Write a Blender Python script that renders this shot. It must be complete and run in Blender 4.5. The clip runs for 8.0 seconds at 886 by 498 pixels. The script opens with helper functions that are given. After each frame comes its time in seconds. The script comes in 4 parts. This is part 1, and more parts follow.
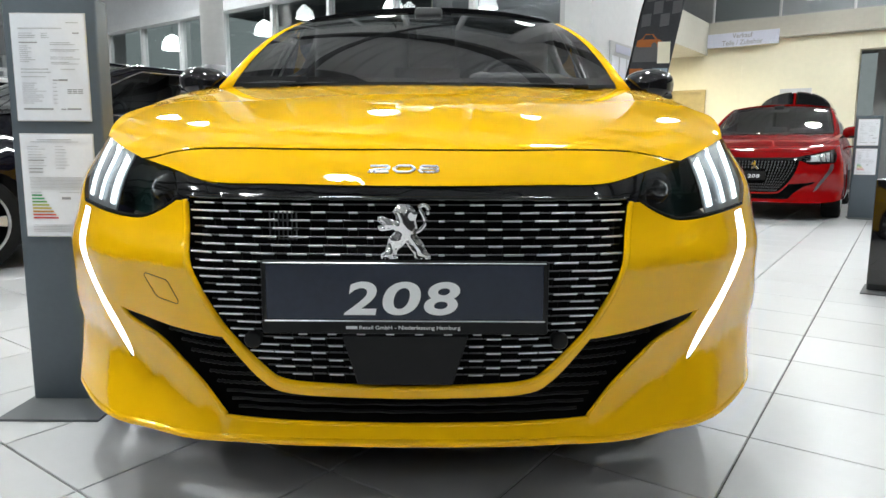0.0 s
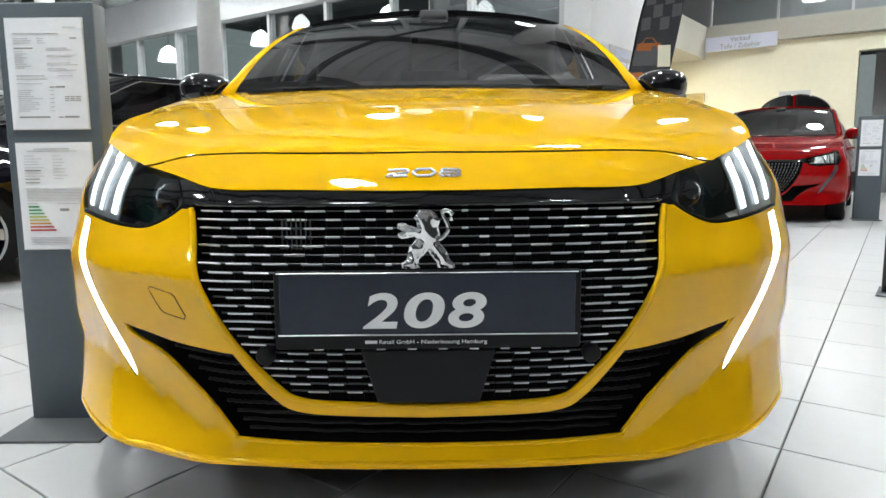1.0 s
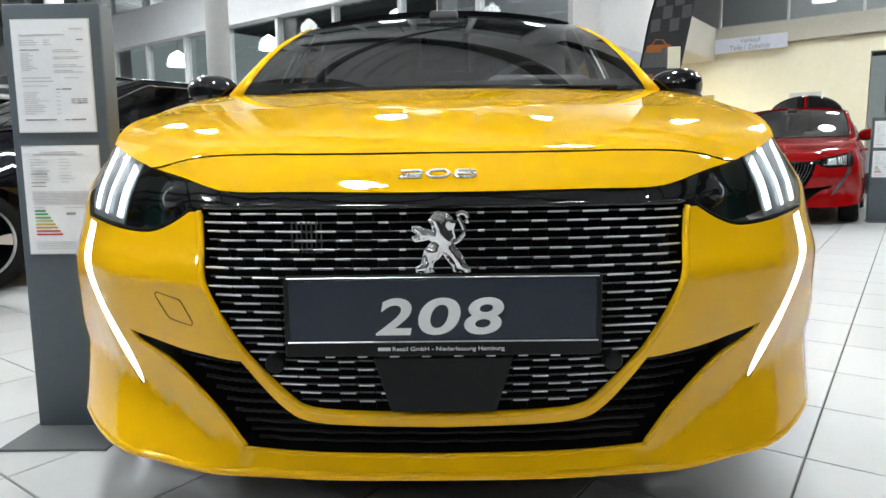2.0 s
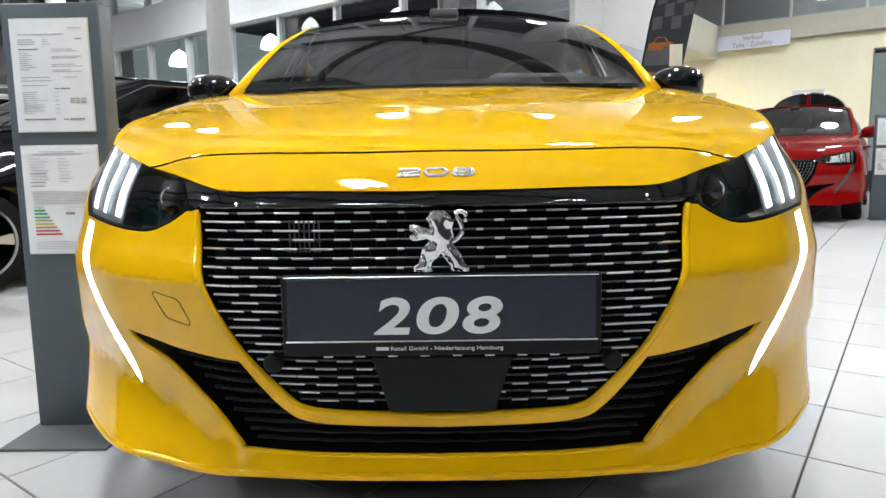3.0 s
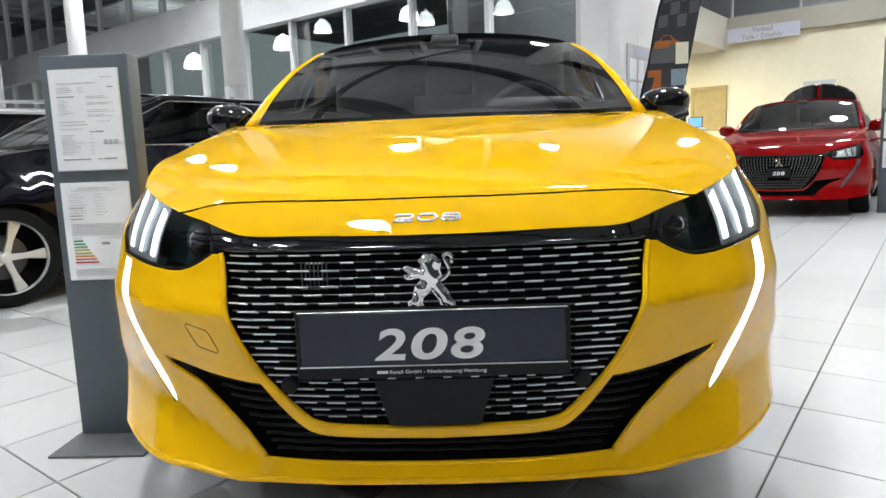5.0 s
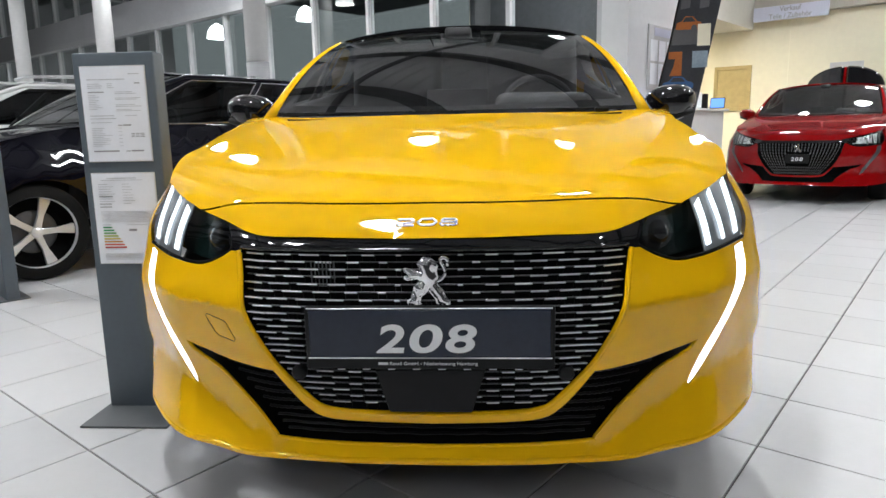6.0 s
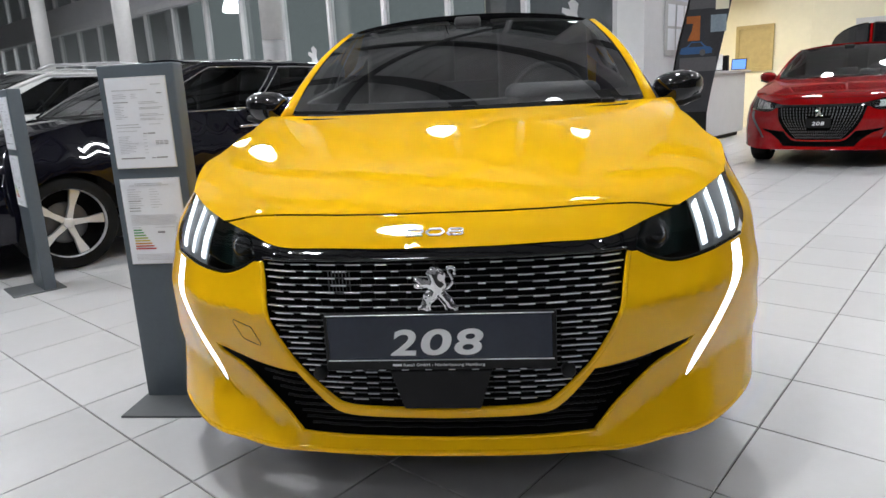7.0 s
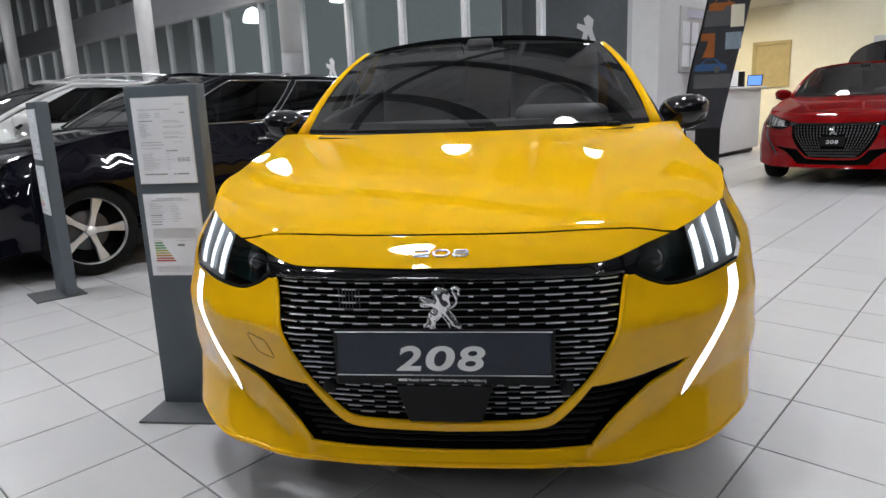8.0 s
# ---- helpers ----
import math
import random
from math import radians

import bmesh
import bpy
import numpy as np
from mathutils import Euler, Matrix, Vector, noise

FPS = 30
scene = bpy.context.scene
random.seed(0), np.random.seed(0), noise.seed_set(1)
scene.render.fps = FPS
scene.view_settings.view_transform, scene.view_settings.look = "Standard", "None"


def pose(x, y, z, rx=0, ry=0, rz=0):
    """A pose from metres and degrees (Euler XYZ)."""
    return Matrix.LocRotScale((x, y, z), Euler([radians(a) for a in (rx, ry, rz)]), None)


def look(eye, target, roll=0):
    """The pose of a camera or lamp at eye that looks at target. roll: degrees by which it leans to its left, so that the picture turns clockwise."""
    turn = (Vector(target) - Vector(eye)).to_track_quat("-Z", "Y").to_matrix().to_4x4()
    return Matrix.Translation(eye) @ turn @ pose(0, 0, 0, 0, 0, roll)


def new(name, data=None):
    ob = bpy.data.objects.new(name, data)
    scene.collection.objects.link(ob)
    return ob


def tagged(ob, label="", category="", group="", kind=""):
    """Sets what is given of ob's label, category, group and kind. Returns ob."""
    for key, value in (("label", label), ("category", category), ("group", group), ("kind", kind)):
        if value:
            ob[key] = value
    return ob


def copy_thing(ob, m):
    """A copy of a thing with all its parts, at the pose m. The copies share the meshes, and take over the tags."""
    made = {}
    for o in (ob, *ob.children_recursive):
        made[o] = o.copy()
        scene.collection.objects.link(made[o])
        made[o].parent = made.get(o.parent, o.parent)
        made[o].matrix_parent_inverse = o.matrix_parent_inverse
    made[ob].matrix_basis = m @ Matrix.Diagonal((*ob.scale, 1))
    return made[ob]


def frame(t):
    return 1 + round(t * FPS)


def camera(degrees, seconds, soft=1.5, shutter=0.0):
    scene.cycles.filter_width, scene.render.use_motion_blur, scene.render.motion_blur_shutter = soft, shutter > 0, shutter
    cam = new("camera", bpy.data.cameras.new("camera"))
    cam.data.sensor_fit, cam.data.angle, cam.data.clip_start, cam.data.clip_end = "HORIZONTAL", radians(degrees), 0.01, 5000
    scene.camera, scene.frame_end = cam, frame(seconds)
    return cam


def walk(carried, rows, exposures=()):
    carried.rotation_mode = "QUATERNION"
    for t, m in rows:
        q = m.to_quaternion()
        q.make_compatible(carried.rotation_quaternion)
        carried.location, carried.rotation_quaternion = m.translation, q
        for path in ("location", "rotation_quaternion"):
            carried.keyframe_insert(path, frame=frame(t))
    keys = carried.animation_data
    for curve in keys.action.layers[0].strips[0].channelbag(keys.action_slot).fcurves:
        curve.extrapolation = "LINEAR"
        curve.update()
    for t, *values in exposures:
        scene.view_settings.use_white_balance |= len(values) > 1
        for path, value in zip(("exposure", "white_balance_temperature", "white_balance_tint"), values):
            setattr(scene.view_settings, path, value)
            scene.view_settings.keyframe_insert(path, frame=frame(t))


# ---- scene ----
from mathutils import geometry

cam = camera(66.5, 8.0)
PATH = [
    (0, (0.07, -1.213, 0.774), (0.069, 0.766, 0.484), 0.3),
    (0.5, (0.047, -1.168, 0.768), (0.059, 0.812, 0.49), -0.3),
    (1, (0.025, -1.137, 0.764), (0.029, 0.845, 0.496), -0.5),
    (1.5, (0.011, -1.111, 0.76), (0.0, 0.873, 0.504), -0.6),
    (3, (0.019, -1.09, 0.758), (-0.007, 0.893, 0.497), -0.9),
    (3.5, (0.024, -1.098, 0.766), (-0.004, 0.885, 0.506), -1.2),
    (4, (0.035, -1.134, 0.79), (-0.008, 0.848, 0.522), -1.7),
    (4.5, (0.053, -1.195, 0.826), (-0.004, 0.785, 0.551), -2.2),
    (6, (0.125, -1.358, 0.941), (-0.007, 0.606, 0.585), -1.2),
    (6.5, (0.153, -1.4, 0.989), (-0.017, 0.543, 0.543), -1.7),
    (7, (0.167, -1.43, 1.052), (-0.032, 0.508, 0.6), -3.0),
    (7.5, (0.186, -1.456, 1.094), (-0.027, 0.48, 0.637), -2.7),
    (8, (0.196, -1.497, 1.095), (-0.044, 0.443, 0.672), -2.3),
]
walk(cam, [(t, look(eye, target, roll)) for t, eye, target, roll in PATH], [(0, .29, 6100, 2), (4.5, .32, 6100, 2), (6.0, .02, 6100, 7), (6.5, -.08, 6100, 8), (7.0, -.12, 6100, 8), (8.0, -.33, 6100, 9)])

# ---- light ----
world = bpy.data.worlds.new("world")
world.use_nodes = True
world.node_tree.nodes["Background"].inputs[0].default_value = (.02, .025, .04, 1)
world.node_tree.nodes["Background"].inputs[1].default_value = .3
scene.world = world
scene.view_settings.exposure = 0.0
LAMP_POWER = 185.0

# ---- the hall's own axes: E1 along the glazed front, E2 into the hall ----
E1, E2 = Vector((.802, -.597, 0)), Vector((.597, .802, 0))
HALL = Matrix(((E1.x, E2.x, 0, 0), (E1.y, E2.y, 0, 0), (0, 0, 1, 0), (0, 0, 0, 1)))


def hall(a, b, z=0.0):
    return E1 * a + E2 * b + Vector((0, 0, z))


# ---- materials ----
def material(name, colour, rough=.5, metal=0.0, coat=0.0, noise_scale=0.0, amount=.08, bump=0.0, bump_scale=200.0, emit=None, power=0.0, glass=False, ior=1.45, spread=0.0, spec=.5):
    m = bpy.data.materials.new(name)
    m.use_nodes = True
    nt = m.node_tree
    b = nt.nodes["Principled BSDF"]
    b.inputs["Base Color"].default_value = (*colour, 1)
    b.inputs["Roughness"].default_value = rough
    b.inputs["Metallic"].default_value = metal
    b.inputs["IOR"].default_value = ior
    b.inputs["Coat Weight"].default_value = coat
    b.inputs["Coat Roughness"].default_value = .012
    b.inputs["Coat IOR"].default_value = 1.42
    b.inputs["Specular IOR Level"].default_value = spec
    if glass:
        b.inputs["Transmission Weight"].default_value = 1
    if emit:
        b.inputs["Emission Color"].default_value = (*emit, 1)
        b.inputs["Emission Strength"].default_value = power
    co = nt.nodes.new("ShaderNodeTexCoord")
    if noise_scale:
        fine, broad = nt.nodes.new("ShaderNodeTexNoise"), nt.nodes.new("ShaderNodeTexNoise")
        fine.inputs["Scale"].default_value, broad.inputs["Scale"].default_value = noise_scale * 9, noise_scale
        fine.inputs["Detail"].default_value = broad.inputs["Detail"].default_value = 4
        add = nt.nodes.new("ShaderNodeMath")
        add.operation = "ADD"
        ramp = nt.nodes.new("ShaderNodeMapRange")
        ramp.inputs[1].default_value, ramp.inputs[2].default_value = .7, 1.3
        ramp.inputs[3].default_value, ramp.inputs[4].default_value = 1 - amount, 1 + amount
        mix = nt.nodes.new("ShaderNodeVectorMath")
        mix.operation = "SCALE"
        mix.inputs[0].default_value = colour
        value = ramp.outputs[0]
        for n in (fine, broad):
            nt.links.new(co.outputs["Object"], n.inputs["Vector"])
        nt.links.new(fine.outputs["Fac"], add.inputs[0])
        nt.links.new(broad.outputs["Fac"], add.inputs[1])
        nt.links.new(add.outputs[0], ramp.inputs[0])
        if spread:
            info, span, mul = nt.nodes.new("ShaderNodeObjectInfo"), nt.nodes.new("ShaderNodeMapRange"), nt.nodes.new("ShaderNodeMath")
            span.inputs[3].default_value, span.inputs[4].default_value = 1 - spread, 1 + spread
            mul.operation = "MULTIPLY"
            nt.links.new(info.outputs["Random"], span.inputs[0])
            nt.links.new(span.outputs[0], mul.inputs[0])
            nt.links.new(value, mul.inputs[1])
            value = mul.outputs[0]
        nt.links.new(value, mix.inputs["Scale"])
        nt.links.new(mix.outputs[0], b.inputs["Base Color"])
        rr = nt.nodes.new("ShaderNodeMapRange")
        rr.inputs[1].default_value, rr.inputs[2].default_value = .7, 1.3
        rr.inputs[3].default_value, rr.inputs[4].default_value = max(rough - .02, .01), min(rough + .02, 1)
        nt.links.new(add.outputs[0], rr.inputs[0])
        nt.links.new(rr.outputs[0], b.inputs["Roughness"])
    if bump:
        n, bm_ = nt.nodes.new("ShaderNodeTexNoise"), nt.nodes.new("ShaderNodeBump")
        n.inputs["Scale"].default_value, n.inputs["Detail"].default_value = bump_scale, 3
        bm_.inputs["Strength"].default_value, bm_.inputs["Distance"].default_value = bump, .002
        nt.links.new(co.outputs["Object"], n.inputs["Vector"])
        nt.links.new(n.outputs["Fac"], bm_.inputs["Height"])
        nt.links.new(bm_.outputs["Normal"], b.inputs["Normal"])
    return m


YELLOW = material("yellow paint", (.835, .460, .001), .45, coat=1, noise_scale=3, amount=.006, spec=0)
YELLOW.node_tree.nodes["Principled BSDF"].inputs["Coat IOR"].default_value = 1.43
RED = material("red paint", (.23, .002, .003), .4, 0, coat=1, noise_scale=1, amount=.01, spec=0)
NAVY = material("dark blue paint", (.0035, .0035, .008), .25, coat=1, noise_scale=3, amount=.1, spec=.05)
WHITEPAINT = material("white paint", (.75, .75, .74), .3, coat=1, noise_scale=3, amount=.03, spec=.05)
GLOSS = material("gloss black", (.006, .006, .007), .08, coat=1, noise_scale=8, amount=.1)
PLASTIC = material("black plastic", (.006, .006, .0065), .5, noise_scale=30, amount=.2, bump=.1, bump_scale=700, spec=.3)
DARK = material("dark inner plastic", (.002, .002, .002), .8, noise_scale=20, amount=.2, spec=.1)
RUBBER = material("rubber", (.008, .008, .008), .75, noise_scale=20, amount=.2, bump=.2, bump_scale=300, spec=.2)
CHROME = material("chrome", (.82, .82, .83), .09, 1, noise_scale=15, amount=.03)
SATIN = material("satin chrome", (.86, .86, .88), .38, 1, noise_scale=25, amount=.05, spread=.2)
ALLOY = material("alloy", (.80, .80, .80), .36, .7, noise_scale=20, amount=.06)
PLATE = material("plate blue grey", (.012, .018, .034), .25, coat=.25, noise_scale=10, amount=.08)
LETTER = material("white lettering", (.78, .79, .80), .4, noise_scale=40, amount=.03)
GLASS = material("clear glass", (.9, .92, .92), .01, glass=True, ior=1.02, coat=1)
SCREEN = material("windscreen glass", (.80, .82, .82), .015, glass=True, ior=1.06, coat=1)
SCREEN.node_tree.nodes["Principled BSDF"].inputs["Coat IOR"].default_value = 2.15
DECK = material("pale roof deck", (.56, .56, .565), .6, noise_scale=1.5, amount=.12)
TRUSS = material("dark steel truss", (.06, .06, .063), .6, noise_scale=3, amount=.1)
BRIGHT = material("bright metal", (.86, .86, .86), .28, .85, noise_scale=30, amount=.04)
BARGREY = material("grey metal bar", (.12, .12, .125), .38, .9, noise_scale=30, amount=.1)
TINT = material("tinted glass", (.02, .022, .024), .02, glass=True, ior=1.05, coat=1)
LED = material("led light", (.9, .9, .9), .4, emit=(.90, .95, 1.0), power=2.2)
DRL = material("running light", (.9, .9, .9), .4, emit=(.92, .96, 1.0), power=2.6)
LINING = material("grey headliner cloth", (.30, .30, .29), .9, noise_scale=12, amount=.08, bump=.15, bump_scale=500)
LAMPGREY = material("silvery lamp lining", (.24, .255, .27), .35, .3, noise_scale=20, amount=.1)
LAMPDARK = material("dark teal lamp housing", (.006, .016, .015), .15, coat=.5, noise_scale=20, amount=.2)
CABIN = material("dark cabin trim", (.018, .018, .02), .6, noise_scale=20, amount=.2, bump=.15, bump_scale=500)
STEEL = material("grey coated steel", (.095, .115, .135), .42, noise_scale=6, amount=.06, bump=.05, bump_scale=400)
STEELBASE = material("grey steel base", (.10, .105, .11), .55, .1, noise_scale=8, amount=.08)
PAPER = material("white paper", (.88, .90, .95), .5, noise_scale=12, amount=.02)
INK = material("grey ink", (.58, .59, .62), .7, noise_scale=60, amount=.2)
INKDARK = material("dark ink", (.32, .32, .34), .7, noise_scale=60, amount=.2)
TILE = material("floor tile", (.53, .525, .535), .36, noise_scale=2.2, amount=.025, bump=.03, bump_scale=120, spread=.035)
GROUT = material("floor joint", (.12, .115, .11), .8, noise_scale=30, amount=.2)
WHITEWALL = material("white wall paint", (.76, .76, .77), .8, noise_scale=1.5, amount=.03, bump=.1, bump_scale=150)
CREAM = material("cream wall paint", (.84, .79, .62), .8, noise_scale=1.2, amount=.03, bump=.1, bump_scale=150)
GREYWALL = material("grey wall paint", (.34, .34, .35), .8, noise_scale=1.2, amount=.05, bump=.1, bump_scale=150)
UNSEENWALL = material("dark unseen wall", (.12, .12, .125), .8, noise_scale=1.2, amount=.08, bump=.1, bump_scale=150)
BEAM = material("light grey steel", (.56, .56, .58), .5, noise_scale=2, amount=.05)
COLUMN = material("white column paint", (.80, .79, .78), .55, noise_scale=2, amount=.04)
FASCIA = material("grey beige plaster", (.50, .48, .42), .8, noise_scale=1.5, amount=.04, bump=.08, bump_scale=150)
FRAME = material("grey aluminium frame", (.58, .58, .59), .45, .1, noise_scale=6, amount=.05)
PANE = material("window glass", (.80, .85, .85), .02, glass=True, ior=1.55)
DULLDARK = material("dull dark grey", (.08, .08, .085), .8, noise_scale=1.5, amount=.15)
NIGHT = material("night ground", (.10, .115, .125), .9, noise_scale=.4, amount=.35)
# emits faintly in place of the hall's reflection in the panes
PANEGLOW = material("pane reflection glow", (.05, .055, .06), .9, noise_scale=.25, amount=.5, emit=(.82, .88, .86), power=.22)
SHADEGLOW = material("glowing lamp shade", (.8, .8, .8), .5, emit=(1, .99, .97), power=7)
SHADE = material("lamp shade", (.7, .7, .7), .4, noise_scale=5, amount=.03)
ENERGY = [material("label colour", c, .6, noise_scale=40, amount=.05) for c in ((.03, .30, .10), (.05, .36, .14), (.16, .42, .14), (.45, .50, .10), (.62, .50, .08), (.62, .30, .05), (.60, .10, .06), (.55, .04, .05))]
SIGN = material("pale blue sign", (.62, .64, .76), .5, noise_scale=4, amount=.03)
BANNER = material("dark banner cloth", (.035, .036, .042), .75, noise_scale=5, amount=.25, bump=.1, bump_scale=400)
BANNERGREY = material("grey banner print", (.10, .10, .105), .75, noise_scale=4, amount=.1)
ORANGE = material("orange print", (.36, .11, .02), .7, noise_scale=5, amount=.12)
BLUE = material("blue print", (.035, .10, .24), .7, noise_scale=5, amount=.12)
SKYPRINT = material("pale blue print", (.26, .33, .39), .7, noise_scale=4, amount=.15)
COUNTER = material("pale counter laminate", (.62, .62, .63), .45, noise_scale=4, amount=.04)
WOOD = material("pale wood", (.46, .36, .16), .5, noise_scale=9, amount=.12)
BLUESCREEN = material("lit screen", (.05, .1, .3), .3, emit=(.15, .35, 1.0), power=1.2)
WARM = material("warm downlight", (.9, .9, .9), .5, emit=(1, .86, .62), power=420)
LEAF = material("leaf green", (.05, .09, .03), .5, noise_scale=10, amount=.3)
GLOW = material("lamp glow", (.9, .9, .9), .5, emit=(1, .975, .95), power=LAMP_POWER)


# ---- mesh helpers ----
def mesh_of(name, verts, faces, mat, normals=None, smooth=True):
    me = bpy.data.meshes.new(name)
    me.from_pydata([tuple(v) for v in verts], [], faces)
    me.materials.append(mat)
    me.polygons.foreach_set("use_smooth", [smooth] * len(me.polygons))
    me.update()
    if normals is not None:
        me.normals_split_custom_set_from_vertices([tuple(n) for n in normals])
    return me


def part(name, me, parent, label=""):
    ob = new(name, me)
    ob.parent = parent
    if label:
        ob["label"] = label
    return ob


def bm_mesh(name, bm, mat, smooth=False):
    me = bpy.data.meshes.new(name)
    bm.normal_update()
    bm.to_mesh(me)
    bm.free()
    me.materials.append(mat)
    me.polygons.foreach_set("use_smooth", [smooth] * len(me.polygons))
    return me


def box(name, size, mat, at=(0, 0, 0), turn=(0, 0, 0), bevel=.004, segments=2):
    bm = bmesh.new()
    bmesh.ops.create_cube(bm, size=1, matrix=Matrix.Diagonal((*size, 1)))
    if bevel:
        bmesh.ops.bevel(bm, geom=bm.edges[:], offset=min(bevel, min(size) * .45), segments=segments, affect="EDGES", profile=.5)
    bm.transform(pose(*at, *turn))
    return bm_mesh(name, bm, mat, True if bevel and segments > 2 else False)


def prism(name, outline, depth, mat, m=None, bevel=0.0):
    """An outline in x and z, pulled depth along y."""
    bm = bmesh.new()
    vs = [bm.verts.new((x, 0, z)) for x, z in outline]
    f = bm.faces.new(vs)
    r = bmesh.ops.extrude_face_region(bm, geom=[f])
    bmesh.ops.translate(bm, vec=(0, depth, 0), verts=[v for v in r["geom"] if isinstance(v, bmesh.types.BMVert)])
    bmesh.ops.recalc_face_normals(bm, faces=bm.faces[:])
    if bevel:
        bmesh.ops.bevel(bm, geom=bm.edges[:], offset=bevel, segments=2, affect="EDGES", profile=.5)
    bmesh.ops.triangulate(bm, faces=[f for f in bm.faces if len(f.verts) > 4])
    if m is not None:
        bm.transform(m)
    return bm_mesh(name, bm, mat)


def lathe(name, profile, mat, segments=32, m=None, smooth=True):
    """A profile of (radius, z), turned round z."""
    verts, faces = [], []
    for k in range(segments):
        a = 2 * math.pi * k / segments
        verts += [(r * math.cos(a), r * math.sin(a), z) for r, z in profile]
    n = len(profile)
    for k in range(segments):
        for i in range(n - 1):
            a, b = k * n + i, (k + 1) % segments * n + i
            faces.append((a, b, b + 1, a + 1))
    if m is not None:
        verts = [m @ Vector(v) for v in verts]
    return mesh_of(name, verts, faces, mat, smooth=smooth)


def tube(name, line, radius, mat, sides=8, flat=1.0):
    """A round bar along a line of points."""
    verts, faces, n = [], [], len(line)
    for i, p in enumerate(line):
        p = Vector(p)
        d = (Vector(line[min(i + 1, n - 1)]) - Vector(line[max(i - 1, 0)])).normalized()
        side = d.cross(Vector((0, 0, 1)))
        side = side.normalized() if side.length > 1e-4 else Vector((1, 0, 0))
        up = side.cross(d)
        r = radius[i] if isinstance(radius, (list, tuple)) else radius
        for k in range(sides):
            a = 2 * math.pi * k / sides
            verts.append(p + side * (r * math.cos(a)) + up * (r * flat * math.sin(a)))
    for i in range(n - 1):
        for k in range(sides):
            l = (k + 1) % sides
            faces.append((i * sides + k, i * sides + l, (i + 1) * sides + l, (i + 1) * sides + k))
    faces += [tuple(range(sides))[::-1], tuple(range((n - 1) * sides, n * sides))]
    return mesh_of(name, verts, faces, mat)


def inside(p, loop):
    x, y, hit = p[0], p[1], False
    for (ax, ay), (bx, by) in zip(loop, loop[1:] + loop[:1]):
        if (ay > y) != (by > y) and x < (bx - ax) * (y - ay) / (by - ay) + ax:
            hit = not hit
    return hit


def dense(loop, step, closed=True):
    out, pairs = [], list(zip(loop, loop[1:] + loop[:1] if closed else loop[1:]))
    for (ax, ay), (bx, by) in pairs:
        n = max(1, int(math.hypot(bx - ax, by - ay) / step + .5))
        out += [(ax + (bx - ax) * k / n, ay + (by - ay) * k / n) for k in range(n)]
    return out if closed else out + [tuple(loop[-1])]


def panel(name, loop, holes, step, skin, mat, lip=.02, outward=(0, -1, 0), gap=0.0):
    """A sheet of skin(u, v) inside loop and outside the holes, with turned-in edges of depth lip."""
    loops = [dense(l, step * .6) for l in [loop] + list(holes)]
    pts, edges = [], []
    for l in loops:
        k = len(pts)
        pts += l
        edges += [(k + i, k + (i + 1) % len(l)) for i in range(len(l))]
    arr = np.array(pts)
    lo, hi = arr.min(0), arr.max(0)
    grid = []
    for i, u in enumerate(np.arange(lo[0], hi[0], step)):
        for v in np.arange(lo[1] + (i % 2) * step / 2, hi[1], step):
            if np.min((arr[:, 0] - u) ** 2 + (arr[:, 1] - v) ** 2) > (step * .5) ** 2 and inside((u, v), loops[0]) and not any(inside((u, v), h) for h in loops[1:]):
                grid.append((float(u), float(v)))
    out = geometry.delaunay_2d_cdt([Vector(p) for p in pts + grid], edges, [], 0, 1e-5)
    vs = [(p.x, p.y) for p in out[0]]
    tris = []
    for f in out[2]:
        c = (sum(vs[i][0] for i in f) / 3, sum(vs[i][1] for i in f) / 3)
        if inside(c, loops[0]) and not any(inside(c, h) for h in loops[1:]):
            tris.append(tuple(f))
    verts = [Vector(skin(u, v)) for u, v in vs]
    normals, e = [], 1e-3
    for (u, v) in vs:
        du = Vector(skin(u + e, v)) - Vector(skin(u - e, v))
        dv = Vector(skin(u, v + e)) - Vector(skin(u, v - e))
        n = du.cross(dv)
        normals.append(n.normalized() if n.length > 1e-12 else Vector(outward))
    flip = sum(1 for n, p in zip(normals, verts) if n.dot(outward(p) if callable(outward) else Vector(outward)) < 0) > len(normals) / 2
    if flip:
        normals = [-n for n in normals]
    faces = []
    for a, b, c in tris:
        n = (verts[b] - verts[a]).cross(verts[c] - verts[a])
        faces.append((a, b, c) if n.dot(normals[a]) > 0 else (a, c, b))
    if lip:
        where = {}
        for i, p in enumerate(vs):
            where[(round(p[0], 5), round(p[1], 5))] = i
        for l in loops:
            ids = [where.get((round(p[0], 5), round(p[1], 5))) for p in l]
            if None in ids:
                continue
            k = len(verts)
            for i in ids:
                verts.append(verts[i].copy())
                normals.append(Vector((0, 0, 0)))
            for i in ids:
                verts.append(verts[i] - normals[i] * lip)
                normals.append(Vector((0, 0, 0)))
            n = len(ids)
            faces += [(k + i, k + (i + 1) % n, k + n + (i + 1) % n, k + n + i) for i in range(n)]
    return mesh_of(name, verts, faces, mat, normals)


def thing(name, label, category, at=(0, 0, 0), turn=0.0, group="", kind=""):
    e = new(name)
    e.empty_display_size = .2
    e.matrix_basis = pose(*at, 0, 0, turn)
    return tagged(e, label, category, group, kind)


